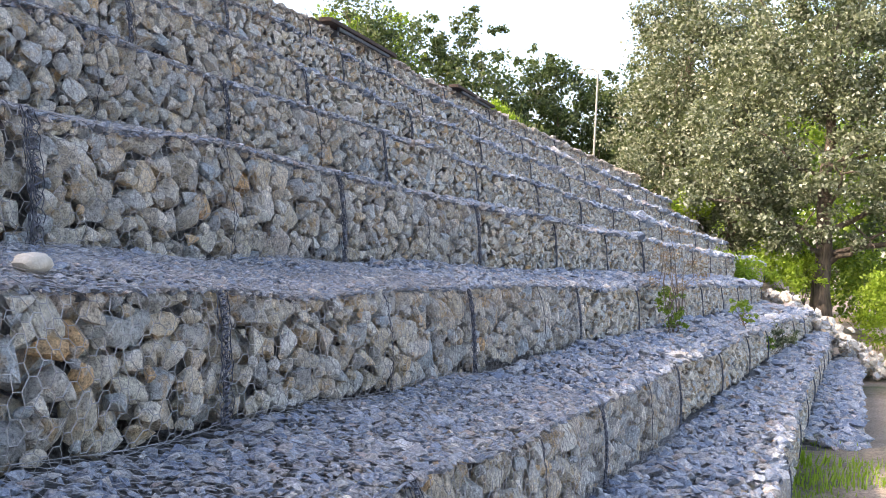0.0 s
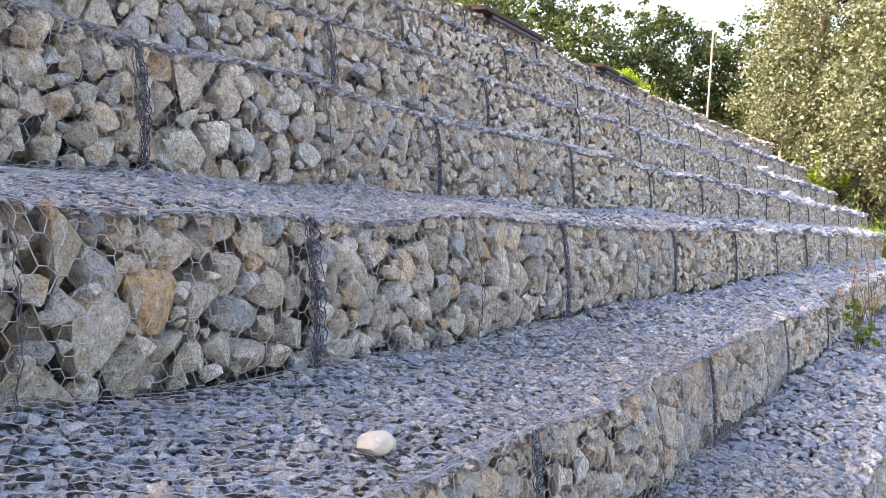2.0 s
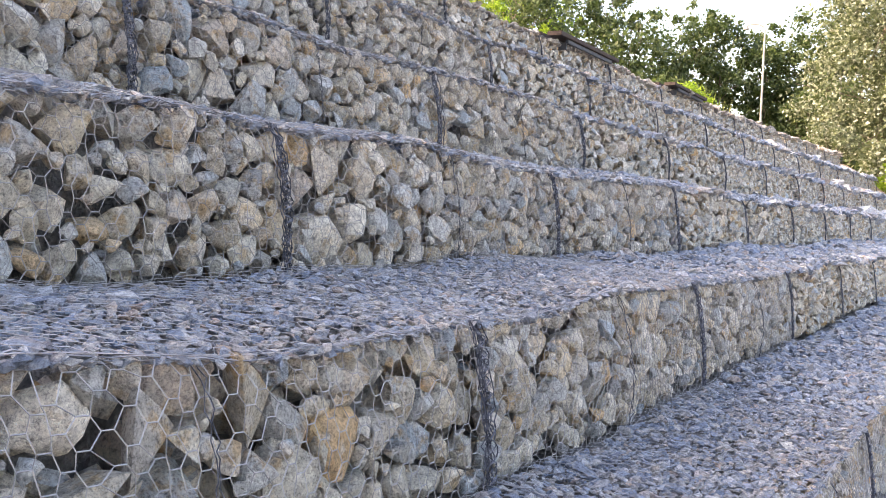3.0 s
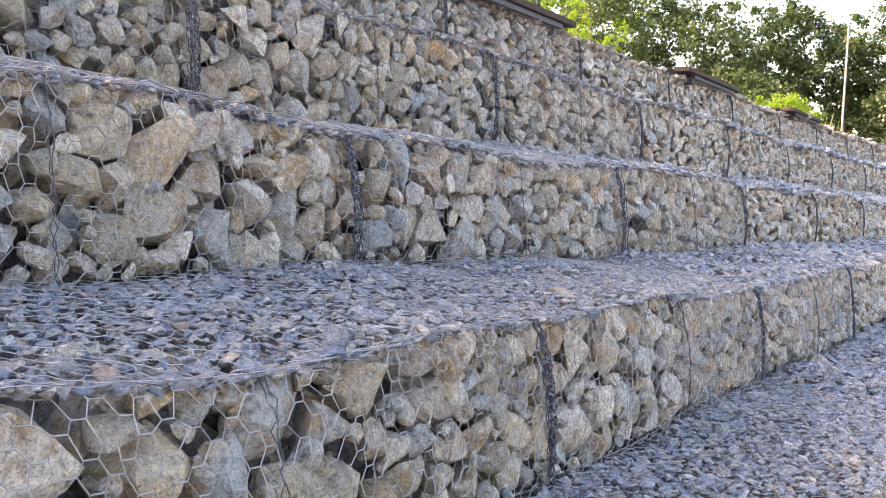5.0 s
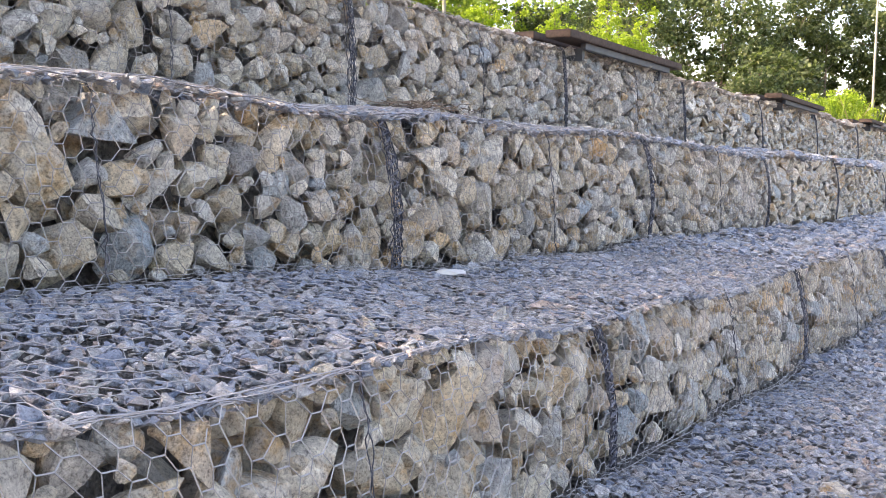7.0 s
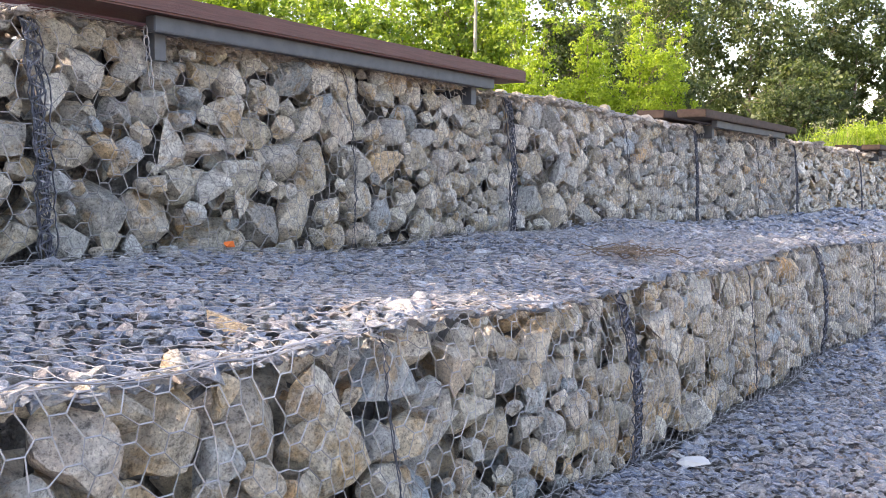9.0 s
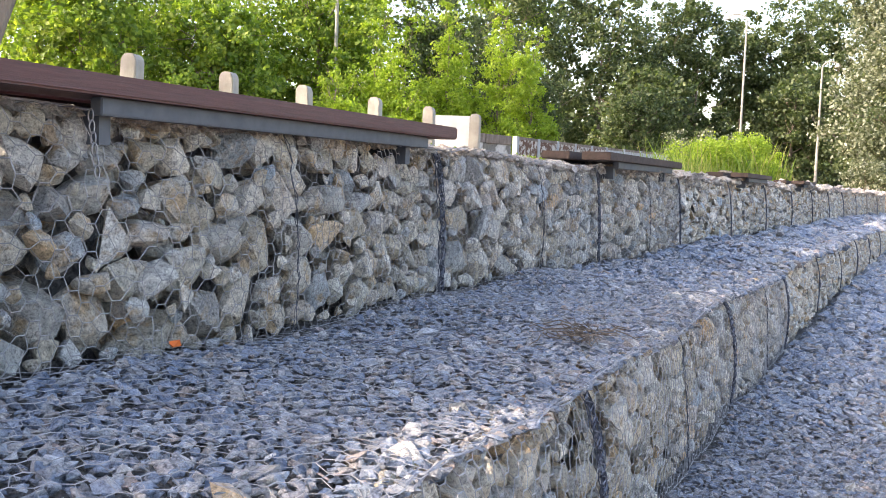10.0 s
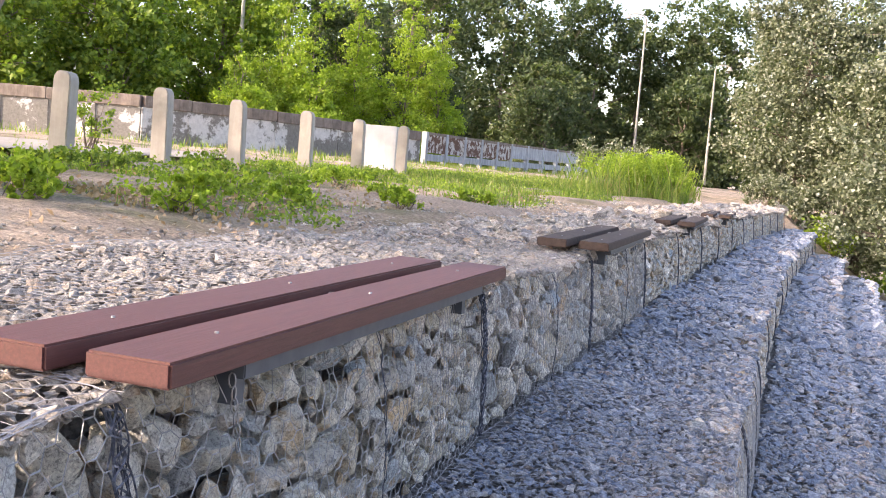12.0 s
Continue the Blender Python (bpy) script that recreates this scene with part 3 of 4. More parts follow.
def ground():
    xs = np.concatenate([[-3000, -1200, -500, -200, -100], np.arange(-66, -9.5, 1.0), np.arange(-9.5, 4, 0.3), np.arange(4, 40, 1.0), [60, 100, 200, 500, 1200, 3000]])
    ys = np.concatenate([[-3000, -1200, -500, -200, -80, -40, -20], np.arange(-10, 60, 0.7), np.arange(60, 130, 4), [150, 250, 500, 1200, 3000]])
    X, Y = np.meshgrid(xs, ys, indexing="ij")
    Z = ground_z(X, Y)
    rough = np.where((X < -9) & (X > -40), 0.05, 0.0)
    Z = Z + rough * (np.sin(X * 1.3 + Y * 0.7) + np.sin(X * 0.6 - Y * 1.7))
    n, m = X.shape
    i, j = np.meshgrid(np.arange(n - 1), np.arange(m - 1), indexing="ij")
    a = i * m + j
    F = np.stack([a, a + m, a + m + 1, a + 1], -1).reshape(-1, 4)
    g = new("ground", mesh_np("ground", np.stack([X, Y, Z], -1).reshape(-1, 3), F, M_GROUND, True))
    tagged(g, "bare pinkish earth with weeds and gravel above the terrace", "ground", kind="structure")
    # sandy path at the foot
    ys = np.linspace(8, 60, 60)
    L = np.stack([edge_x(0, np.minimum(ys, 42)) + 0.75, ys, 0 * ys], -1)
    Rr = L + np.array((4.0, 0, 0))
    V = np.concatenate([L, Rr])
    V[:, 2] = ground_z(V[:, 0], V[:, 1]) + 0.05
    a = np.arange(59)
    F = np.stack([a, a + 60, a + 61, a + 1], -1)
    p = new("path", mesh_np("path", V, F, M_PATH, True))
    tagged(p, "sandy beige footpath at the foot of the terrace", "path", kind="structure")


def track():
    """Worn pale track between the bollards and the old wall."""
    ys = np.linspace(-4, 19, 40)
    half = np.array((-1.9, -0.6, 0.6, 1.9))
    X = -18.0 + half[None] * np.interp(ys, [14, 19], [1, 0.35])[:, None] + 0.12 * np.sin(ys * 1.7)[:, None]
    Y = np.repeat(ys[:, None], 4, 1)
    V = np.stack([X, Y, ground_z(X, Y) + 0.13], -1).reshape(-1, 3)
    i, j = np.meshgrid(np.arange(39), np.arange(3), indexing="ij")
    a = (i * 4 + j).ravel()
    t = new("track", mesh_np("track", V, np.stack([a, a + 1, a + 5, a + 4], -1), M_TRACK, True))
    tagged(t, "worn pale grey concrete track behind the bollards", "path", kind="structure")


# ---- plants ----
def leaf_quads(C, size, up_bias=0.3):
    """Folded diamond leaves at the points C."""
    n = len(C)
    d = rng.normal(size=(n, 3))
    d /= np.linalg.norm(d, axis=1, keepdims=True)
    nn = rng.normal(size=(n, 3)) + np.array((0, 0, up_bias * 3))
    s = np.cross(d, nn)
    s /= np.linalg.norm(s, axis=1, keepdims=True) + 1e-9
    f = np.cross(s, d)
    L = (size * rng.uniform(0.6, 1.3, n))[:, None]
    W = L * 0.36
    V = np.stack([C - d * L * 0.5, C + s * W + f * L * 0.08, C + d * L * 0.5, C - s * W + f * L * 0.08], 1).reshape(-1, 3)
    F = np.arange(n * 4).reshape(-1, 4)
    return V, F


# spots on the treads that the sun reaches through gaps in the canopy, and the width of the gap
SUN_GAPS = [((-6.15, 12.1, 4.5), 0.75), ((-6.0, 17.4, 4.5), 0.8), ((-6.3, 5.3, 4.56), 0.5), ((-6.1, 1.4, 4.5), 0.5), ((-5.6, 23.5, 4.4), 0.45),
            ((-8.0, 1.6, 5.4), 0.7), ((-8.6, 2.9, 5.4), 0.5), ((-9.6, 5.2, 5.4), 0.6)]


def gaps_cleared(C, foot):
    """Leaf points without those that stand between a sun fleck and the sun."""
    W = C + np.array(foot)
    d = np.array(SUN_DIR)
    keep = np.ones(len(W), bool)
    for spot, r in SUN_GAPS:
        q = W - np.array(spot)
        along = q @ d
        off = np.linalg.norm(q - along[:, None] * d, axis=1)
        keep &= (off > r * (1 + 0.35 * np.sin(along * 5.0))) | (along < 0)
    return C[keep]


def blob_points(blobs, count, per=75):
    """Points in leafy clumps: each blob (x, y, z, rx, ry, rz) is filled with smaller tufts near its outside."""
    B = np.array(blobs, float)
    w = (B[:, 3] * B[:, 4] * B[:, 5]) ** 0.75
    tuft_n = max(24, count // per)
    pick = rng.choice(len(B), tuft_n, p=w / w.sum())
    d = rng.normal(size=(tuft_n, 3))
    d /= np.linalg.norm(d, axis=1, keepdims=True)
    rad = rng.uniform(0.35, 1.05, tuft_n) ** 0.6
    T = B[pick, :3] + d * B[pick, 3:] * rad[:, None]
    tr = 0.27 * B[pick, 3:].mean(1) * rng.uniform(0.5, 1.3, tuft_n)
    q = rng.integers(0, tuft_n, count)
    e = rng.normal(size=(count, 3)) * np.array((1, 1, 0.75))
    return T[q] + e * tr[q][:, None] * (0.5 if per > 100 else 0.66)


def limb(start, end, r0, r1, n=7, sag=0.3):
    s, e = np.array(start, float), np.array(end, float)
    out = []
    wob = rng.normal(0, sag, (n, 3)) * np.sin(np.linspace(0, math.pi, n))[:, None] * 0.4
    for i in range(n):
        f = i / (n - 1)
        out.append((s + (e - s) * f + wob[i], r0 + (r1 - r0) * f))
    return out


def tree(x, y, height, blobs, leaves, leaf_mat, leaf_size, trunk_r, label, bark_mat=M_BARK, base=None, lean=(0, 0), name="tree", group="", per=75):
    """blobs are given relative to the foot."""
    z = float(ground_z(np.array(x), np.array(y))) - 0.1 if base is None else base
    thing = new(name)
    thing.location = (x, y, z)
    tagged(thing, label, "tree", group)
    top = np.array((lean[0], lean[1], height * 0.8))
    trunk = limb((0, 0, 0), top, trunk_r, trunk_r * 0.25, 9, 0.25)
    trunk[0] = (trunk[0][0], trunk_r * 1.35)
    V, F = tubes([trunk], 9)
    piece("trunk", mesh_np("trunk", V, F, bark_mat, True), thing)
    for bx, by, bz, *r in blobs:
        f = min(0.85, max(0.18, (bz - 1.2) / (height * 0.95)))
        p0 = top * f
        paths = [limb(p0, (bx, by, bz), trunk_r * 0.42 * (1.1 - f), 0.02, 6, 0.35)]
        for _ in range(3):
            o = rng.normal(size=3) * np.array(r) * 0.6
            paths.append(limb(np.array((bx, by, bz)) * 0.7 + p0 * 0.3, np.array((bx, by, bz)) + o, trunk_r * 0.12, 0.01, 4, 0.2))
        V, F = tubes(paths, 4)
        piece("limb", mesh_np("limb", V, F, bark_mat, True), thing)
    V, F = leaf_quads(gaps_cleared(blob_points(blobs, leaves, per), (x, y, z)), leaf_size)
    piece("crown", mesh_np("crown", V, F, leaf_mat), thing)
    return thing


def random_blobs(height, radius, low, n):
    out = []
    for i in range(n):
        f = i / max(1, n - 1)
        z = low + (height - low) * f
        rr = radius * (0.35 + 0.65 * math.sin(math.pi * min(1, 0.25 + 0.7 * f))) * rng.uniform(0.5, 1.0)
        a = i * 2.4 + rng.uniform(-0.5, 0.5)
        s = radius * rng.uniform(0.38, 0.6)
        out.append((math.cos(a) * rr * 0.75, math.sin(a) * rr * 0.75, z, s, s, s * 0.85))
    return out


def bush(name, x, y, r, h, leaves, leaf_mat, size, label, base=None, category="bush", group=""):
    z = float(ground_z(np.array(x), np.array(y))) if base is None else base
    thing = new(name)
    thing.location = (x, y, z)
    tagged(thing, label, category, group)
    n = 9
    blobs = [(rng.uniform(-r, r) * 0.6, rng.uniform(-r, r) * 0.6, h * rng.uniform(0.3, 0.75), r * 0.5, r * 0.5, h * 0.3) for _ in range(n)]
    paths = [limb((rng.uniform(-.1, .1), rng.uniform(-.1, .1), -0.05), b_[:3], 0.02 if h > 1.3 and r > 0.5 else 0.006, 0.004, 5, 0.1) for b_ in blobs]
    V, F = tubes(paths, 4)
    piece("stem", mesh_np("stem", V, F, M_BARK), thing, kind="stuff")
    V, F = leaf_quads(blob_points(blobs, leaves), size)
    piece("foliage", mesh_np("foliage", V, F, leaf_mat), thing)
    return thing


def blades(P, h, mat_name, mat, width=0.006):
    """Bent grass blades at the points P."""
    n = len(P)
    a = rng.uniform(0, 6.28, n)
    s = np.stack([np.cos(a), np.sin(a), 0 * a], -1)
    f = np.stack([-np.sin(a), np.cos(a), 0 * a], -1)
    tuft = 0.72 + 0.28 * np.sin(P[:, 0] * 3.3 + 1.7 * np.sin(P[:, 1] * 1.9)) + 0.3 * np.sin(P[:, 1] * 4.7 + P[:, 0] * 2.1)
    H = (h * np.maximum(tuft, 0.2) * rng.uniform(0.35, 1.35, n))[:, None]
    bend = rng.uniform(0.05, 0.5, (n, 1)) * H
    up = np.array((0, 0, 1.0))
    w = width * rng.uniform(0.7, 1.5, (n, 1))
    V = np.stack([P - s * w, P + s * w, P + up * H * 0.6 + f * bend * 0.53 + s * w * 1.2, P + up * H + f * bend], 1).reshape(-1, 3)
    F = np.arange(4 * n).reshape(-1, 4)
    return mesh_np(mat_name, V, F, mat)


# ---- benches on the top course ----
def bench(y0, y1, x_front, z_top, plank_mat, label, gap=0.10, width=0.25, thick=0.068, chain=False):
    thing = new("bench")
    thing.location = (x_front - width, (y0 + y1) / 2, z_top - 0.16)
    tagged(thing, label, "bench", "benches along the top course")
    half = (y1 - y0) / 2
    for i, shift in ((0, 0.06), (1, 0.0)):
        x1 = width - i * (width + gap)
        bm = bmesh.new()
        box(bm, x1 - width, x1, -half + shift * 0.4, half + shift, 0.16 - thick, 0.16)
        plank = part("plank", bm, plank_mat, thing, bevel=0.007)
        for yb in (-half + 0.42, 0.0, half - 0.42):
            bm = bmesh.new()
            bmesh.ops.create_cone(bm, cap_ends=True, segments=10, radius1=0.007, radius2=0.006, depth=0.005)
            bmesh.ops.translate(bm, verts=bm.verts, vec=(x1 - width * 0.5, yb, 0.163))
            part("bolt", bm, M_BOLT, plank, "zinc bolt head")
    for xr in (width - 0.07, -width - gap + 0.07):
        bm = bmesh.new()
        box(bm, xr - 0.025, xr + 0.025, -half + 0.45, half - 0.22, 0.032, 0.158 - thick)
        part("rail", bm, M_STEEL, thing, "dark blue-grey steel channel", 0.004)
    for yb in (-half + 0.52, half - 0.35):
        bm = bmesh.new()
        box(bm, -width - gap + 0.1, width - 0.10, yb - 0.025, yb + 0.025, -0.06, 0.05)
        part("bearer", bm, M_STEEL, thing)
    if chain:
        paths = []
        for q in range(6):
            c = np.array((width - 0.075 + 0.006 * q, -half + 0.43, 0.03 - q * 0.036))
            ring = []
            for s in range(11):
                a = s / 10 * 2 * math.pi
                w = np.array((0.004, 0.011 * math.cos(a), 0)) if q % 2 else np.array((0.011 * math.cos(a), 0.004, 0))
                ring.append((c + w + np.array((0, 0, 0.022 * math.sin(a))), 0.0028))
            paths.append(ring)
        V, F = tubes(paths, 5)
        piece("chain", mesh_np("chain", V, F, M_BOLT, True), thing, label="short galvanised chain")
    return thing


# ---- plateau ----
def bollard(x, y, h, turn=0.0):
    z = float(ground_z(np.array(x), np.array(y))) - 0.15
    bm = bmesh.new()
    w = 0.13
    prof = [(-w * 1.05, 0), (w * 1.05, 0), (w, h * 0.93), (w * 0.8, h * 0.975), (w * 0.45, h + 0.0), (-w * 0.45, h), (-w * 0.8, h * 0.975), (-w, h * 0.93)]
    f = bm.faces.new([bm.verts.new((px, -w, pz + 0)) for px, pz in prof])
    r = bmesh.ops.extrude_face_region(bm, geom=[f])
    bmesh.ops.translate(bm, verts=[v for v in r["geom"] if isinstance(v, bmesh.types.BMVert)], vec=(0, 2 * w, 0))
    ob = new("bollard", bm_mesh("bollard", bm, M_CONC, 0.015))
    ob.matrix_basis = pose(x, y, z, rng.normal(0, 0.8), rng.normal(0, 0.8), turn)
    tagged(ob, "square concrete bollard with a rounded top among weeds", "bollard", "row of bollards")
    return ob


def wall_run(points, height, name, thick=0.35):
    """The old parapet wall: whitewashed panels with pilasters and coping blocks."""
    thing = new(name)
    x0, y0, z0 = points[0]
    thing.location = (x0, y0, z0)
    tagged(thing, "old whitewashed parapet wall with brown coping, flaking paint", "wall", kind="structure")
    for (xa, ya, za), (xb, yb, zb) in zip(points[:-1], points[1:]):
        d = Vector((xb - xa, yb - ya, 0))
        L = d.length
        ang = math.atan2(d.y, d.x)
        n = max(1, round(L / 2.0))
        for i in range(n):
            f0, f1 = i / n, (i + 1) / n
            c = Vector((xa, ya, za)).lerp(Vector((xb, yb, zb)), (f0 + f1) / 2) - Vector(points[0])
            M = Matrix.Translation(c) @ Matrix.Rotation(ang, 4, 'Z')
            bm = bmesh.new()
            box(bm, -L / n / 2, L / n / 2, -thick / 2, thick / 2, -0.4, height * 0.74)
            bmesh.ops.transform(bm, matrix=M, verts=bm.verts)
            part("panel", bm, M_PLASTER, thing)
            bm = bmesh.new()
            box(bm, -L / n / 2 + 0.012, L / n / 2 - 0.012, -thick / 2 - 0.07, thick / 2 + 0.07, height * 0.74, height)
            bmesh.ops.bevel(bm, geom=bm.edges[:], offset=0.02, segments=1, affect='EDGES')
            bmesh.ops.transform(bm, matrix=M, verts=bm.verts)
            part("coping", bm, M_COPING, thing)
            bm = bmesh.new()
            box(bm, -L / n / 2 - 0.1, -L / n / 2 + 0.1, -thick / 2 - 0.04, thick / 2 + 0.04, -0.4, height * 0.74)
            bmesh.ops.transform(bm, matrix=M, verts=bm.verts)
            part("pilaster", bm, M_PLASTER, thing)
    return thing


def railing_run(points, height):
    thing = new("railing")
    thing.location = points[0]
    tagged(thing, "old concrete post and rail parapet with faded paint and rust", "railing", kind="structure")
    o = Vector(points[0])
    count = 0
    for a, b_ in zip(points[:-1], points[1:]):
        a, b_ = Vector(a), Vector(b_)
        d = b_ - a
        ang = math.atan2(d.y, d.x)
        L = Vector((d.x, d.y, 0)).length
        n = max(1, round(L / 3.2))
        for i in range(n):
            c = a.lerp(b_, (i + 0.5) / n) - o
            M = Matrix.Translation(c) @ Matrix.Rotation(ang, 4, 'Z')
            w = L / n
            for nm, m, bx in (("rail", M_RUST if count < 5 else M_RAIL, (-w / 2, w / 2, -0.09, 0.09, height * (0.40 if count < 5 else 0.48), height * 0.92)),
                              ("lower_rail", M_RAIL, (-w / 2, w / 2, -0.07, 0.07, height * 0.16, height * 0.36)),
                              ("cap", M_COPING, (-w / 2, w / 2, -0.12, 0.12, height * 0.92, height)),
                              ("post", M_RAIL, (-w / 2 - 0.16, -w / 2 + 0.16, -0.14, 0.14, -0.4, height * 1.0))):
                bm = bmesh.new()
                box(bm, *bx)
                bmesh.ops.transform(bm, matrix=M, verts=bm.verts)
                part(nm, bm, m, thing)
            count += 1
    return thing


def street_lamp(x, y, z, h, arm, turn):
    thing = new("street_lamp")
    thing.location = (x, y, z)
    tagged(thing, "slender pale grey street lamp with a curved arm and bell shade", "street lamp", "street lamps")
    V, F = tubes([[((0, 0, -0.3), 0.2), ((0, 0, h * 0.3), 0.17), ((0, 0, h * 0.31), 0.15), ((0, 0, h * 0.93), 0.12)]], 10)
    piece("pole", mesh_np("pole", V, F, M_POLE, True), thing)
    c, s = math.cos(radians(turn)), math.sin(radians(turn))
    bend = [((c * arm * (1 - math.cos(a)) * 0.5, s * arm * (1 - math.cos(a)) * 0.5, h * 0.93 + 0.75 * math.sin(a)), 0.09) for a in np.linspace(0, math.pi * 0.8, 10)]
    V, F = tubes([bend], 8)
    piece("arm", mesh_np("arm", V, F, M_POLE, True), thing)
    ex, ey, ez = bend[-1][0]
    bm = bmesh.new()
    bmesh.ops.create_cone(bm, cap_ends=True, segments=16, radius1=0.42, radius2=0.15, depth=0.5)
    bmesh.ops.translate(bm, verts=bm.verts, vec=(ex, ey, ez - 0.12))
    part("shade", bm, M_POLE, thing, "white bell-shaped lamp shade", 0.01)
    return thing


# ---- building the place ----
ground()
track()
terrace_core()
build_terrace()

bench(1.95, 4.97, -7.60, 5.432, M_WOOD, "two thick reddish-brown planks on dark steel rails", chain=True)
bench(7.85, 10.75, -7.50, 5.415, M_WOOD_DARK, "two dark brown weathered planks on steel rails on the gabion edge")
bench(14.55, 17.5, -7.30, 5.39, M_WOOD_DARK, "two dark brown weathered planks on steel rails on the gabion edge")
bench(20.6, 23.6, -7.02, 5.365, M_WOOD_DARK, "two dark brown weathered planks on steel rails on the gabion edge")

for bx, by in ((-15.9, 11.2), (-15.92, 13.6), (-15.82, 15.8), (-15.67, 18.3), (-15.53, 20.7), (-15.28, 22.85)):
    bollard(bx, by, 1.42, 12)
wall_run([(-60.0, 24.0, 6.0), (-38.1, 33.2, 5.98), (-32.5, 35.4, 5.95), (-29.2, 41.1, 5.9), (-26.3, 49.1, 5.75), (-25.7, 51.5, 5.75)], 1.95, "wall_parapet", 0.5)
railing_run([(-25.6, 52.6, 5.75), (-24.5, 67.7, 5.8), (-21.6, 90.8, 5.95)], 2.0)

bm = bmesh.new()
box(bm, -0.5, 0.5, -0.35, 0.35, -0.2, 1.25)
ob = new("concrete_block", bm_mesh("concrete_block", bm, M_WHITEBOX, 0.02))
ob.matrix_basis = pose(-16.4, 24.0, 5.6, 0, 0, 15)
tagged(ob, "white painted concrete block behind the bollards", "block")

street_lamp(-24.2, 130.0, 6.3, 22.3, -2.6, 15)
street_lamp(-14.7, 130.0, 6.3, 15.6, 2.0, 15)
street_lamp(-42.7, 60.0, 5.95, 16.0, 2.0, 60)

# trees beyond the end of the terrace
tree(2.0, 44.5, 17, [(0, 0, 12, 3.5, 3.5, 3), (-3.2, -1, 8.5, 2.8, 2.6, 2.4), (3.2, -1, 9.5, 3.2, 2.8, 2.6), (0.5, -2.4, 7.2, 2.6, 2.2, 2.0), (-1.5, -2.0, 4.6, 2.0, 1.8, 1.5),
     (-2.6, 0.6, 13, 2.6, 2.6, 2.4), (4.6, 0.5, 6.2, 2.8, 2.4, 2.0), (-4.2, -1.5, 5.8, 2.3, 2.0, 1.8), (2.5, 1, 14.5, 2.8, 2.8, 2.4), (6.5, -1, 9.5, 2.6, 2.6, 2.4), (7.5, 0, 5.0, 2.4, 2.2, 1.8), (2.4, -1.5, 4.4, 1.8, 1.6, 1.2)],
     62000, L_SILVER, 0.19, 0.42, "tall poplar with silvery grey-green leaves beyond the terrace", M_BARK_DARK, group="trees", per=110)
tree(-5.0, 54.0, 15, [(0, 0, 8.5, 3.2, 3, 2.6), (-1.5, -1.5, 5.0, 2.8, 2.4, 2.2), (2.2, -1.5, 5.5, 2.8, 2.4, 2.2), (1.5, 0, 10.8, 2.6, 2.6, 2.2), (-0.5, -2, 2.6, 2.6, 2.0, 1.8), (2.8, -2, 2.2, 2.6, 2.0, 1.8), (-1.5, 0.5, 11.0, 2.0, 2.0, 1.6), (3.4, -0.5, 8.4, 2.2, 2.2, 2.0)],
     42000, L_SILVER, 0.20, 0.28, "poplar with silvery leaves and low branches at the terrace end", group="trees")
tree(-2.2, 49.5, 12, [(0, 0, 6.2, 2.4, 2.2, 2.0), (-1.0, -1.0, 3.4, 2.2, 2.0, 1.7), (1.8, -0.5, 3.8, 2.2, 1.8, 1.7), (0.5, 0, 8.4, 2.0, 2.0, 1.7), (0.3, -1.2, 1.6, 2.2, 1.7, 1.3)],
     18000, L_SILVER, 0.22, 0.20, "young poplar with silvery leaves beside the bank", group="trees")
woods = [
    (-58.2, 47.1, 12, 6.5, L_MID), (-49.0, 42.2, 10, 5.0, L_MID), (-51.3, 50.4, 12, 6, L_MID), (-45.5, 49.3, 9, 4.4, L_MID), (-49.7, 60.5, 14, 6.5, L_MID), (-45.5, 62.0, 13, 5.0, L_MID),
    (-47.7, 70.5, 15, 7, L_MID), (-42.0, 76.0, 14, 5.5, L_DARK), (-40.0, 86.0, 20, 6.5, L_DARK),
    (-58.0, 122, 26, 10, L_MID), (-51.0, 130, 26, 9.5, L_DARK), (-44.5, 134, 29, 10, L_DARK), (-38.5, 146, 24, 9, L_DARK),
    (-34.0, 150, 27, 8.5, L_DARK), (-28.5, 158, 25, 8.0, L_DARK), (-21.0, 162, 27, 9.0, L_DARK), (-14.5, 158, 25, 8.5, L_DARK), (-5.0, 130.0, 20, 7.0, L_DARK),
    (-38.0, 84.0, 9, 4.5, L_DARK), (-34.0, 118.0, 12, 6.5, L_DARK), (-19.0, 142.0, 13, 7.0, L_DARK), (-29.5, 100.0, 8, 4.5, L_DARK),
    (12.0, 62.0, 16, 7.0, L_DARK), (19.0, 54.0, 14, 6.0, L_MID), (3.0, 70.0, 18, 7.0, L_MID),
]
for tx, ty, th, tr, lm in woods:
    words = {L_DARK: "dark green leafy tree in the wood behind the railing", L_MID: "mid green broadleaf tree behind the old wall"}[lm]
    far = ty > 110
    tree(tx, ty, th, random_blobs(th, tr, 1.5, 18), 11000 if far else 14000, lm, 0.62 if far else 0.36, 0.3, words, group="trees", per=60)
# a far belt of wood that closes the view
P = np.stack([rng.uniform(-115, 30, 14000), rng.uniform(172, 196, 14000), np.zeros(14000)], -1)
P[:, 2] = 6.0 + rng.uniform(0, 1, 14000) ** 0.8 * (19 + 5 * np.sin(P[:, 0] * 0.21) + 3 * np.sin(P[:, 0] * 0.57 + 1))
V, F = leaf_quads(P, 1.5)
tagged(new("far_wood", mesh_np("far_wood", V, F, L_DARK)), "dark belt of distant leafy wood behind the railing", "wood", kind="stuff")
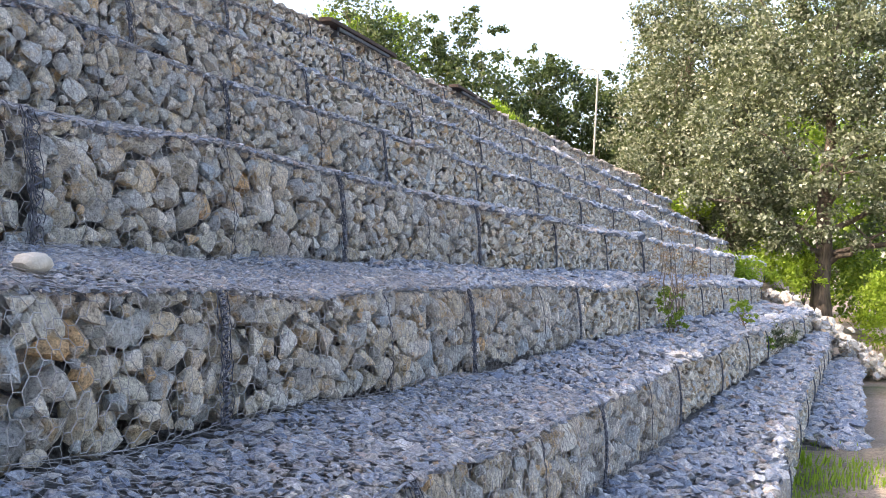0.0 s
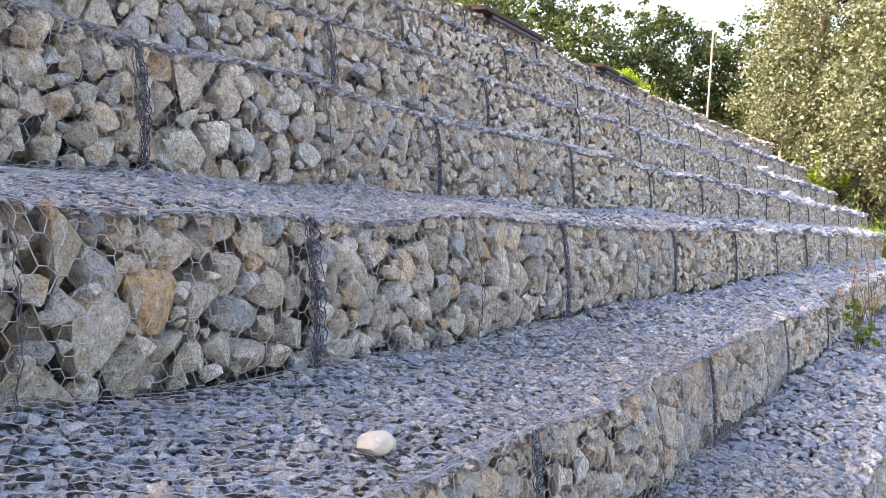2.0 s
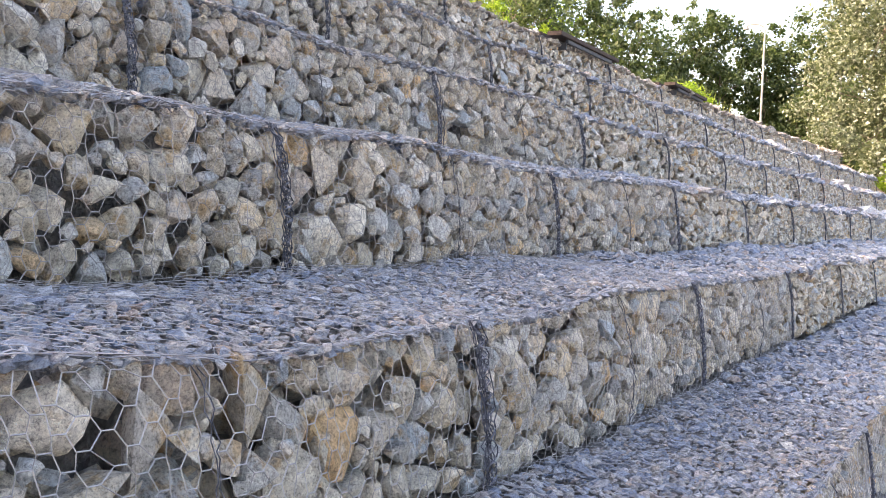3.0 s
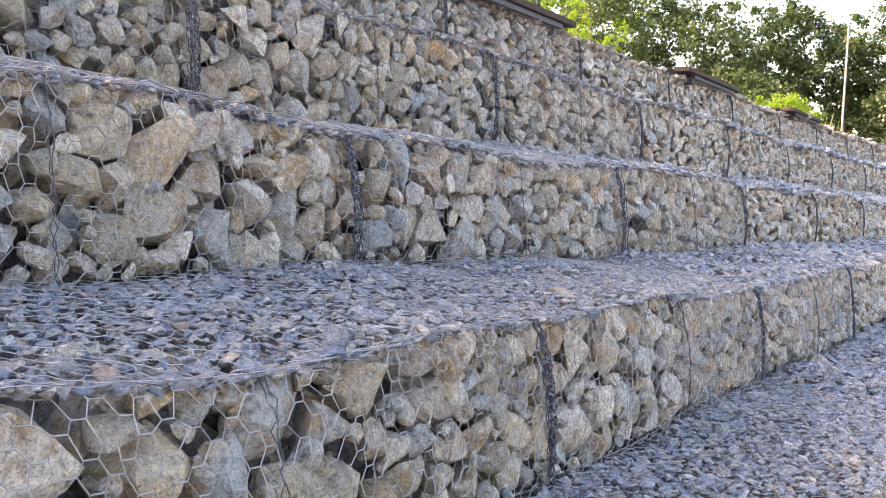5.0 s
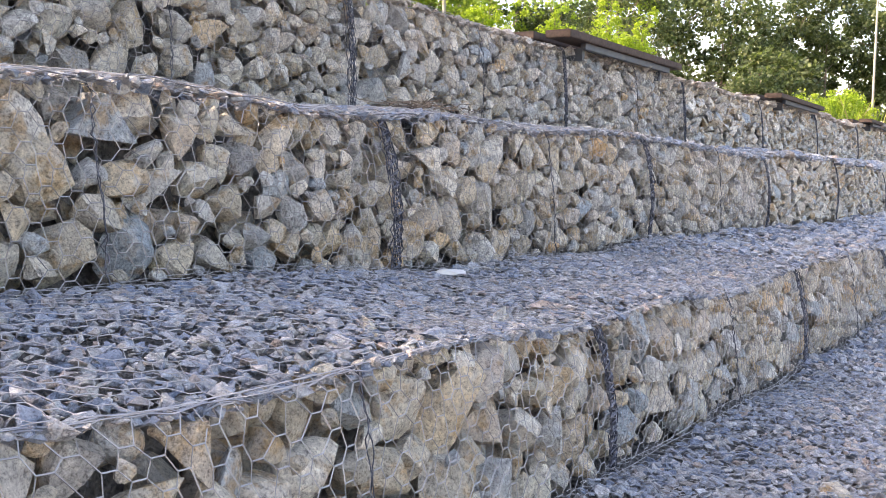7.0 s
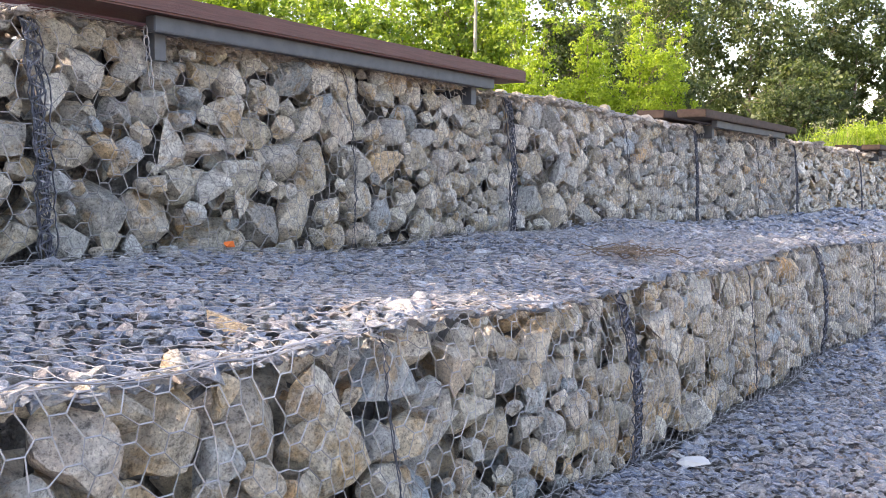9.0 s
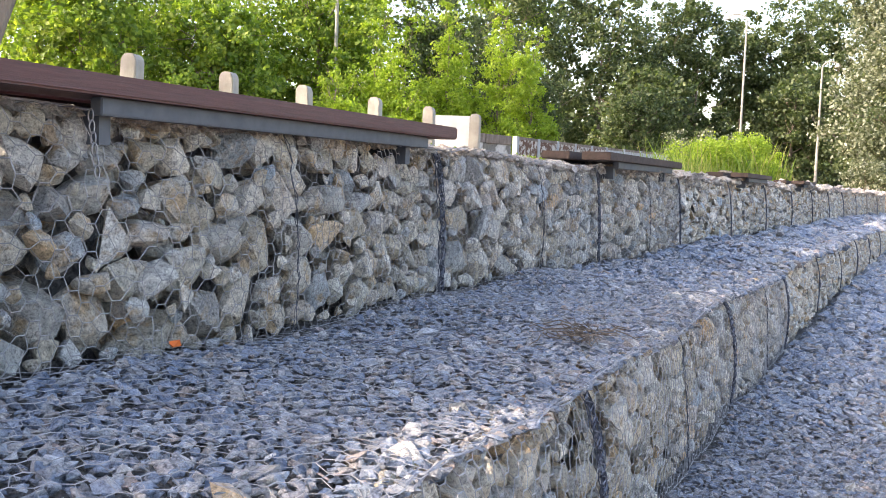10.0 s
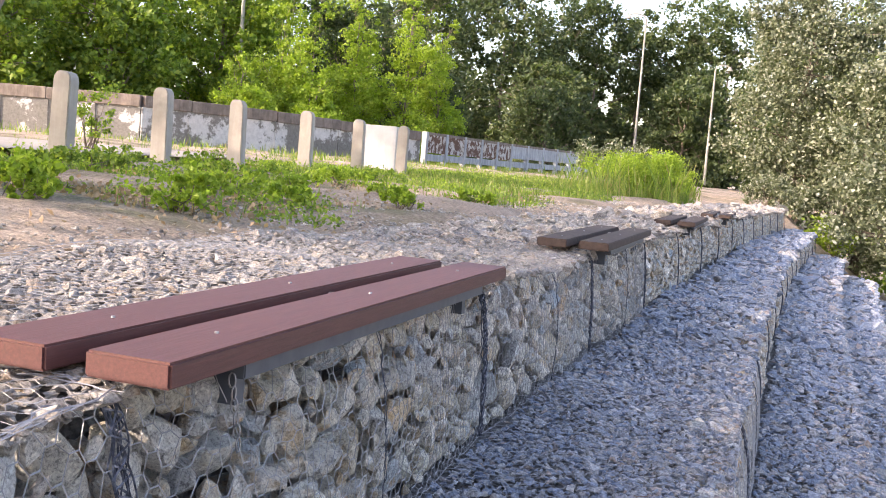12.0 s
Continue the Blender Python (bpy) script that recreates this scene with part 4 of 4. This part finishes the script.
# slender bright saplings
for tx, ty, th, tr in ((-38.2, 58.0, 10.5, 2.6), (-35.6, 57.3, 9.5, 2.4), (-34.4, 61.6, 11.6, 2.4), (-31.2, 63.3, 12.4, 2.4), (-30.4, 67.8, 10.5, 2.0), (-36.3, 67.7, 9.0, 2.6), (-36.4, 50.0, 5.6, 2.3), (-33.2, 52.5, 4.6, 2.0)):
    bl = [(rng.uniform(-.3, .3) * tr, rng.uniform(-.3, .3) * tr, 0.8 + f * (th - 1.1), tr * (1.0 - 0.75 * f), tr * (1.0 - 0.75 * f), 1.0) for f in np.linspace(0, 1, 8)]
    bl += [(rng.uniform(-.8, .8) * tr, rng.uniform(-.8, .8) * tr, th * rng.uniform(0.2, 0.6), tr * 0.4, tr * 0.4, 1.0) for _ in range(6)]
    tree(tx, ty, th, bl, 13000, L_BRIGHT, 0.20, 0.10, "slender bright yellow-green poplar sapling behind the wall", group="saplings", per=40)

# the old tree over the first bench, and a neighbour that shades the slope
old_tree = tree(-12.45, 5.48, 9.5, [(1.5, 1.8, 7.4, 2.2, 2.0, 1.0), (-1.8, 0.5, 7.8, 2.4, 2.2, 1.2), (0, -1.5, 8.6, 2.4, 2.2, 1.2), (2.4, -0.8, 7.6, 2.0, 1.8, 1.0), (-0.5, 2.5, 8.8, 2.2, 2.0, 1.2)],
     9000, L_MID, 0.14, 0.24, "old leaning tree with pale bark behind the bench", M_BARK_PALE, group="trees")
V, F = tubes([limb((0.1, 0.12, 0.25), (1.0, 1.25, 4.4), 0.10, 0.05, 8, 0.12)], 8)
piece("limb", mesh_np("limb", V, F, M_BARK_PALE, True), old_tree)
tree(-18.5, 1.0, 12, random_blobs(12, 4.6, 5.0, 12), 13000, L_MID, 0.17, 0.3, "broadleaf tree on the plateau shading the slope", group="trees")

for tx, ty in ((-27.0, 2.0), (-30.5, 11.0), (-29.0, -7.0)):
    tree(tx, ty, 18, random_blobs(18, 5.2, 8.5, 12), 5000, L_MID, 0.36, 0.32, "tall broadleaf tree on the plateau shading the slope", group="trees")

# bushes
for args in (("bush", -1.0, 33.5, 1.3, 1.9, 5000, L_BRIGHT, 0.10, "rounded bright green bush at the end of the baskets", 0.2),
             ("bush", 4.6, 40.5, 2.2, 3.5, 6000, L_BRIGHT, 0.14, "sunlit green scrub below the poplar", None),
             ("bush", 7.4, 38.5, 2.6, 3.7, 6000, L_BRIGHT, 0.14, "sunlit green scrub below the poplar", None),
             ("bush", 0.6, 44.0, 1.8, 2.2, 5000, L_BRIGHT, 0.13, "sunlit green scrub on the bank", None),
             ("bush", 9.5, 43.0, 3.0, 3.0, 6000, L_MID, 0.16, "green scrub beside the path", None),
             ("bush", -3.5, 43.8, 1.2, 1.6, 4000, L_BRIGHT, 0.10, "yellow-green scrub at the end of the baskets", None),
             ("bush", -6.6, 45.0, 1.6, 1.8, 4500, L_SILVER, 0.12, "grey-green scrub at the end of the top course", None),
             ("bush", 6.5, 50.0, 3.6, 4.6, 6000, L_MID, 0.20, "dense green thicket behind the poplar", None),
             ("bush", 11.5, 49.0, 4.0, 4.8, 6000, L_MID, 0.20, "dense green thicket behind the poplar", None),
             ("bush", 1.5, 53.0, 3.4, 4.6, 6000, L_MID, 0.20, "dense green thicket behind the poplar", None),
             ("bush", 16.0, 46.0, 4.0, 4.6, 5000, L_MID, 0.22, "dense green thicket beside the path", None),
             ("tall_weed", -9.9, 32.0, 1.3, 1.75, 12000, L_BRIGHT, 0.075, "tall bright green goldenrod clump on the plateau", None),
             ("tall_weed", -10.9, 35.0, 1.7, 1.5, 11000, L_BRIGHT, 0.075, "tall bright green goldenrod clump on the plateau", None),
             ("bush", -13.0, 44.0, 2.0, 2.4, 4500, L_SILVER, 0.14, "grey-green willow scrub before the railing", None),
             ("bush", -17.3, 13.5, 0.6, 1.5, 900, L_MID, 0.07, "thin young shrub between the bollards", None)):
    bush(*args[:9], base=args[9])
for args in (("weed", -1.22, 13.4, 0.28, 0.75, 900, L_MID, 0.045, "green weed against the basket wall", 0.55),
             ("weed", -0.45, 16.8, 0.22, 0.5, 600, L_MID, 0.045, "green weed against the basket wall", 0.52),
             ("weed", 0.05, 20.3, 0.5, 0.7, 1300, L_SILVER, 0.05, "pale green weed clump between two courses", -0.25),
             ("weed", -0.25, 18.9, 0.35, 0.6, 800, L_MID, 0.05, "green weed clump between two courses", -0.25),
             ("weed", -3.95, 21.7, 0.4, 0.3, 500, L_MID, 0.05, "low weeds growing on a gravel tread", 2.0)):
    bush(*args[:9], base=args[9], category="weed", group="weeds on the terrace")
bush("dry_weed", -1.25, 13.2, 0.42, 1.25, 900, L_DRY, 0.03, "dry reddish-brown weed stalk on the basket edge", base=0.95, category="weed")

# grass and weeds on the plateau
def green(P):
    """Where weeds grow: patches, thick along the bollards, thin towards the gravel."""
    f = np.sin(P[:, 0] * 1.1 + 0.4) + np.sin(P[:, 1] * 0.8 + P[:, 0] * 0.5) + 0.8 * np.sin(P[:, 0] * 2.9 - P[:, 1] * 2.3) + 0.5 * np.sin(P[:, 1] * 4.1)
    band = np.interp(P[:, 0], [-40, -24, -19.5, -17.2, -13.2, -11.6, -10.4], [1.6, 1.0, -1.8, -0.4, 0.9, -0.6, -2.4]) + np.interp(P[:, 1], [8, 30, 45], [-0.4, 1.0, 2.2])
    return f + band


def scatter(n, x0, x1, y0, y1, h, mat, label, width=0.006, limit=0.3, kind="blade", place=green, size=0.09):
    P = np.stack([rng.uniform(x0, x1, n), rng.uniform(y0, y1, n), np.zeros(n)], -1)
    P = P[place(P) + rng.normal(0, 0.5, n) > limit]
    P[:, 2] = ground_z(P[:, 0], P[:, 1]) - 0.03
    if kind == "blade":
        me = blades(P, h, "grass", mat, width)
    else:
        P = np.repeat(P, 18, 0)
        P += np.abs(rng.normal(0, 1, P.shape)) * np.array((0, 0, h * 0.55)) + rng.normal(0, 1, P.shape) * np.array((h * 0.5, h * 0.5, 0))
        V, F = leaf_quads(P, size, 0.6)
        me = mesh_np("weeds", V, F, mat)
    tagged(new("grass" if kind == "blade" else "low_weeds", me), label, "grass" if kind == "blade" else "weeds", kind="stuff")


scatter(34000, -22, -10.4, 6, 48, 0.18, L_GRASS, "patchy green grass on bare earth", 0.007, 0.1)
scatter(6500, -18, -10.2, 5, 34, 0.12, L_MID, "low leafy weeds between the bollards and the gravel", limit=0.25, kind="leaf", size=0.055)
scatter(3600, -18, -10.2, 5, 34, 0.14, L_BRIGHT, "bright green leafy weeds on bare earth", limit=0.6, kind="leaf", size=0.06)
scatter(24000, -15.5, -10.2, 13, 42, 0.22, L_GRASS, "lush bright green grass behind the benches", 0.008, 1.0, place=lambda P: green(P) + np.interp(P[:, 1], [13, 17, 24], [-0.6, 0.8, 1.6]) + np.interp(P[:, 0], [-11.2, -10.2], [0.6, 0]))
scatter(8000, -13.5, -8.7, 28.5, 38, 1.0, L_GRASS, "tall yellow-green grass and goldenrod stems at the end of the plateau", 0.007, 0.35, place=lambda P: 1.3 - np.hypot((P[:, 0] + 10.5) / 1.5, (P[:, 1] - 33.0) / 3.2))
scatter(16000, -48, -20, 26, 95, 0.34, L_GRASS, "grass by the old wall", 0.014, 0.6)
scatter(14000, 0.2, 6, 8, 15.9, 0.17, L_BRIGHT, "low green grass at the foot of the lowest baskets", 0.008, -0.4, place=lambda P: np.sin(P[:, 0] * 3.0) + np.sin(P[:, 1] * 2.1))
scatter(9000, 2.4, 14, 16, 45, 0.25, L_GRASS, "grass along the path at the foot", 0.012, 0.3, place=lambda P: np.sin(P[:, 0] * 2.0) + np.sin(P[:, 1] * 0.9) + np.interp(P[:, 1], [9, 17, 20, 45], [1.5, 0.5, -1.5, 0.5]))
for wx, wy, wr, wh in ((-11.6, 5.9, 0.3, 0.38), (-10.9, 6.9, 0.42, 0.45), (-11.4, 9.9, 0.4, 0.22), (-10.9, 11.9, 0.35, 0.2), (-13.0, 7.4, 0.5, 0.35), (-12.6, 12.2, 0.5, 0.3), (-10.9, 15.4, 0.4, 0.25), (-14.0, 9.3, 0.6, 0.35), (-12.2, 9.9, 0.7, 0.35), (-13.4, 11.4, 0.7, 0.4), (-12.9, 14.3, 0.7, 0.35), (-14.4, 6.9, 0.7, 0.4), (-12.3, 6.6, 0.35, 0.3), (-11.7, 8.3, 0.3, 0.3), (-15.2, 8.6, 0.6, 0.3), (-15.0, 11.0, 0.6, 0.3), (-11.6, 13.4, 0.4, 0.2), (-13.6, 16.8, 0.7, 0.3)):
    bush("weed", wx, wy, wr, wh, 900, L_BRIGHT if wx > -13.2 else L_MID, 0.06, "leafy green weed clump on the bare earth", category="weed", group="weeds on the plateau")
# dry debris and pebbles
n = 4200
P = np.concatenate([np.stack([rng.normal(-12.0, 0.9, 900), rng.normal(7.2, 0.9, 900), np.zeros(900)], -1),
                    np.stack([rng.uniform(-17, -10.6, 3300), rng.uniform(3, 26, 3300), np.zeros(3300)], -1)])
P[:, 2] = ground_z(P[:, 0], P[:, 1]) + rng.uniform(0, 0.07, n)
V, F = leaf_quads(P, 0.065, 0.8)
tagged(new("dry_leaves", mesh_np("dry_leaves", V, F, L_DRY)), "dry reddish-brown leaves and twigs on the earth", "leaves", kind="stuff")
n = 3600
P = np.stack([-9.6 - np.abs(rng.normal(0, 1.0, n)), rng.uniform(-1, 26, n), np.zeros(n)], -1)
P[:, 2] = ground_z(P[:, 0], P[:, 1]) + 0.006
sz = rng.uniform(0.010, 0.034, n)
V, F = joined(LIB_CHIP, P, turns(rng.normal(0, .3, n), rng.normal(0, .3, n), rng.uniform(0, 6, n)), np.stack([sz, sz * 1.2, sz * 0.5], -1))
tagged(new("loose_gravel", mesh_np("loose_gravel", V, F, M_DUSTY)), "loose pale gravel scattered on the earth", "gravel", kind="stuff")
# twigs on a tread, a scrap of white paper
n = 60
paths = [limb(c, c + rng.normal(0, 1, 3) * np.array((0.12, 0.12, 0.015)), 0.004, 0.002, 4, 0.03) for c in np.array((-6.62, 4.25, 4.475)) + rng.normal(0, 1, (n, 3)) * np.array((0.07, 0.11, 0.008))]
V, F = tubes(paths, 3)
tagged(new("twigs", mesh_np("twigs", V, F, M_BARK)), "small heap of reddish-brown twigs on the gravel", "twigs", kind="stuff")
V, F = hull_shape(12, 2.5, 0.4)
ob = new("paper_scrap", mesh_np("paper_scrap", V * np.array((0.06, 0.09, 0.022)), F, M_WHITEBOX))
ob.location = (-6.12, 3.80, 3.67)
tagged(ob, "crumpled scrap of white paper on the gravel tread", "litter")
# rubble at the end of the lower courses
n = 420
f = rng.uniform(0.1, 1, n)
P = np.stack([-0.4 + 3.9 * f + rng.normal(0, 0.2, n), 31.6 + rng.normal(0, 0.7, n) - 0.4 * f, 1.05 - 2.5 * f + rng.uniform(-0.12, 0.1, n)], -1)
sz = rng.uniform(0.07, 0.17, n)
V, F = joined(LIB_FAR, P, turns(*rng.uniform(-1.5, 1.5, (3, n))), np.stack([sz, sz * 1.2, sz * 0.8], -1))
tagged(new("rubble", mesh_np("rubble", V, F, M_FILL, True, 38)), "slope of loose pale rubble at the end of the baskets", "rubble", kind="stuff")

# a white stone, litter
V, F = hull_shape(60, 2.1, 0.06)
ob = new("white_stone", mesh_np("white_stone", V * np.array((0.06, 0.085, 0.04)), F, M_WHITE, True, 50))
ob.location = (-2.47, 2.71, 1.385)
tagged(ob, "single pale white stone lying on the gravel tread", "stone")
V, F = hull_shape(10, 2.5, 0.3)
ob = new("litter", mesh_np("litter", V * np.array((0.022, 0.03, 0.02)), F, M_ORANGE))
ob.location = (-7.60, 2.72, 4.53)
tagged(ob, "small scrap of orange litter at the wall foot", "litter")

# ---- to metres ----
SCALE = Matrix.Diagonal((U, U, U, 1.0))
for ob in scene.objects:
    if ob.parent is None and ob.type in {'MESH', 'EMPTY'}:
        ob.matrix_basis = SCALE @ ob.matrix_basis
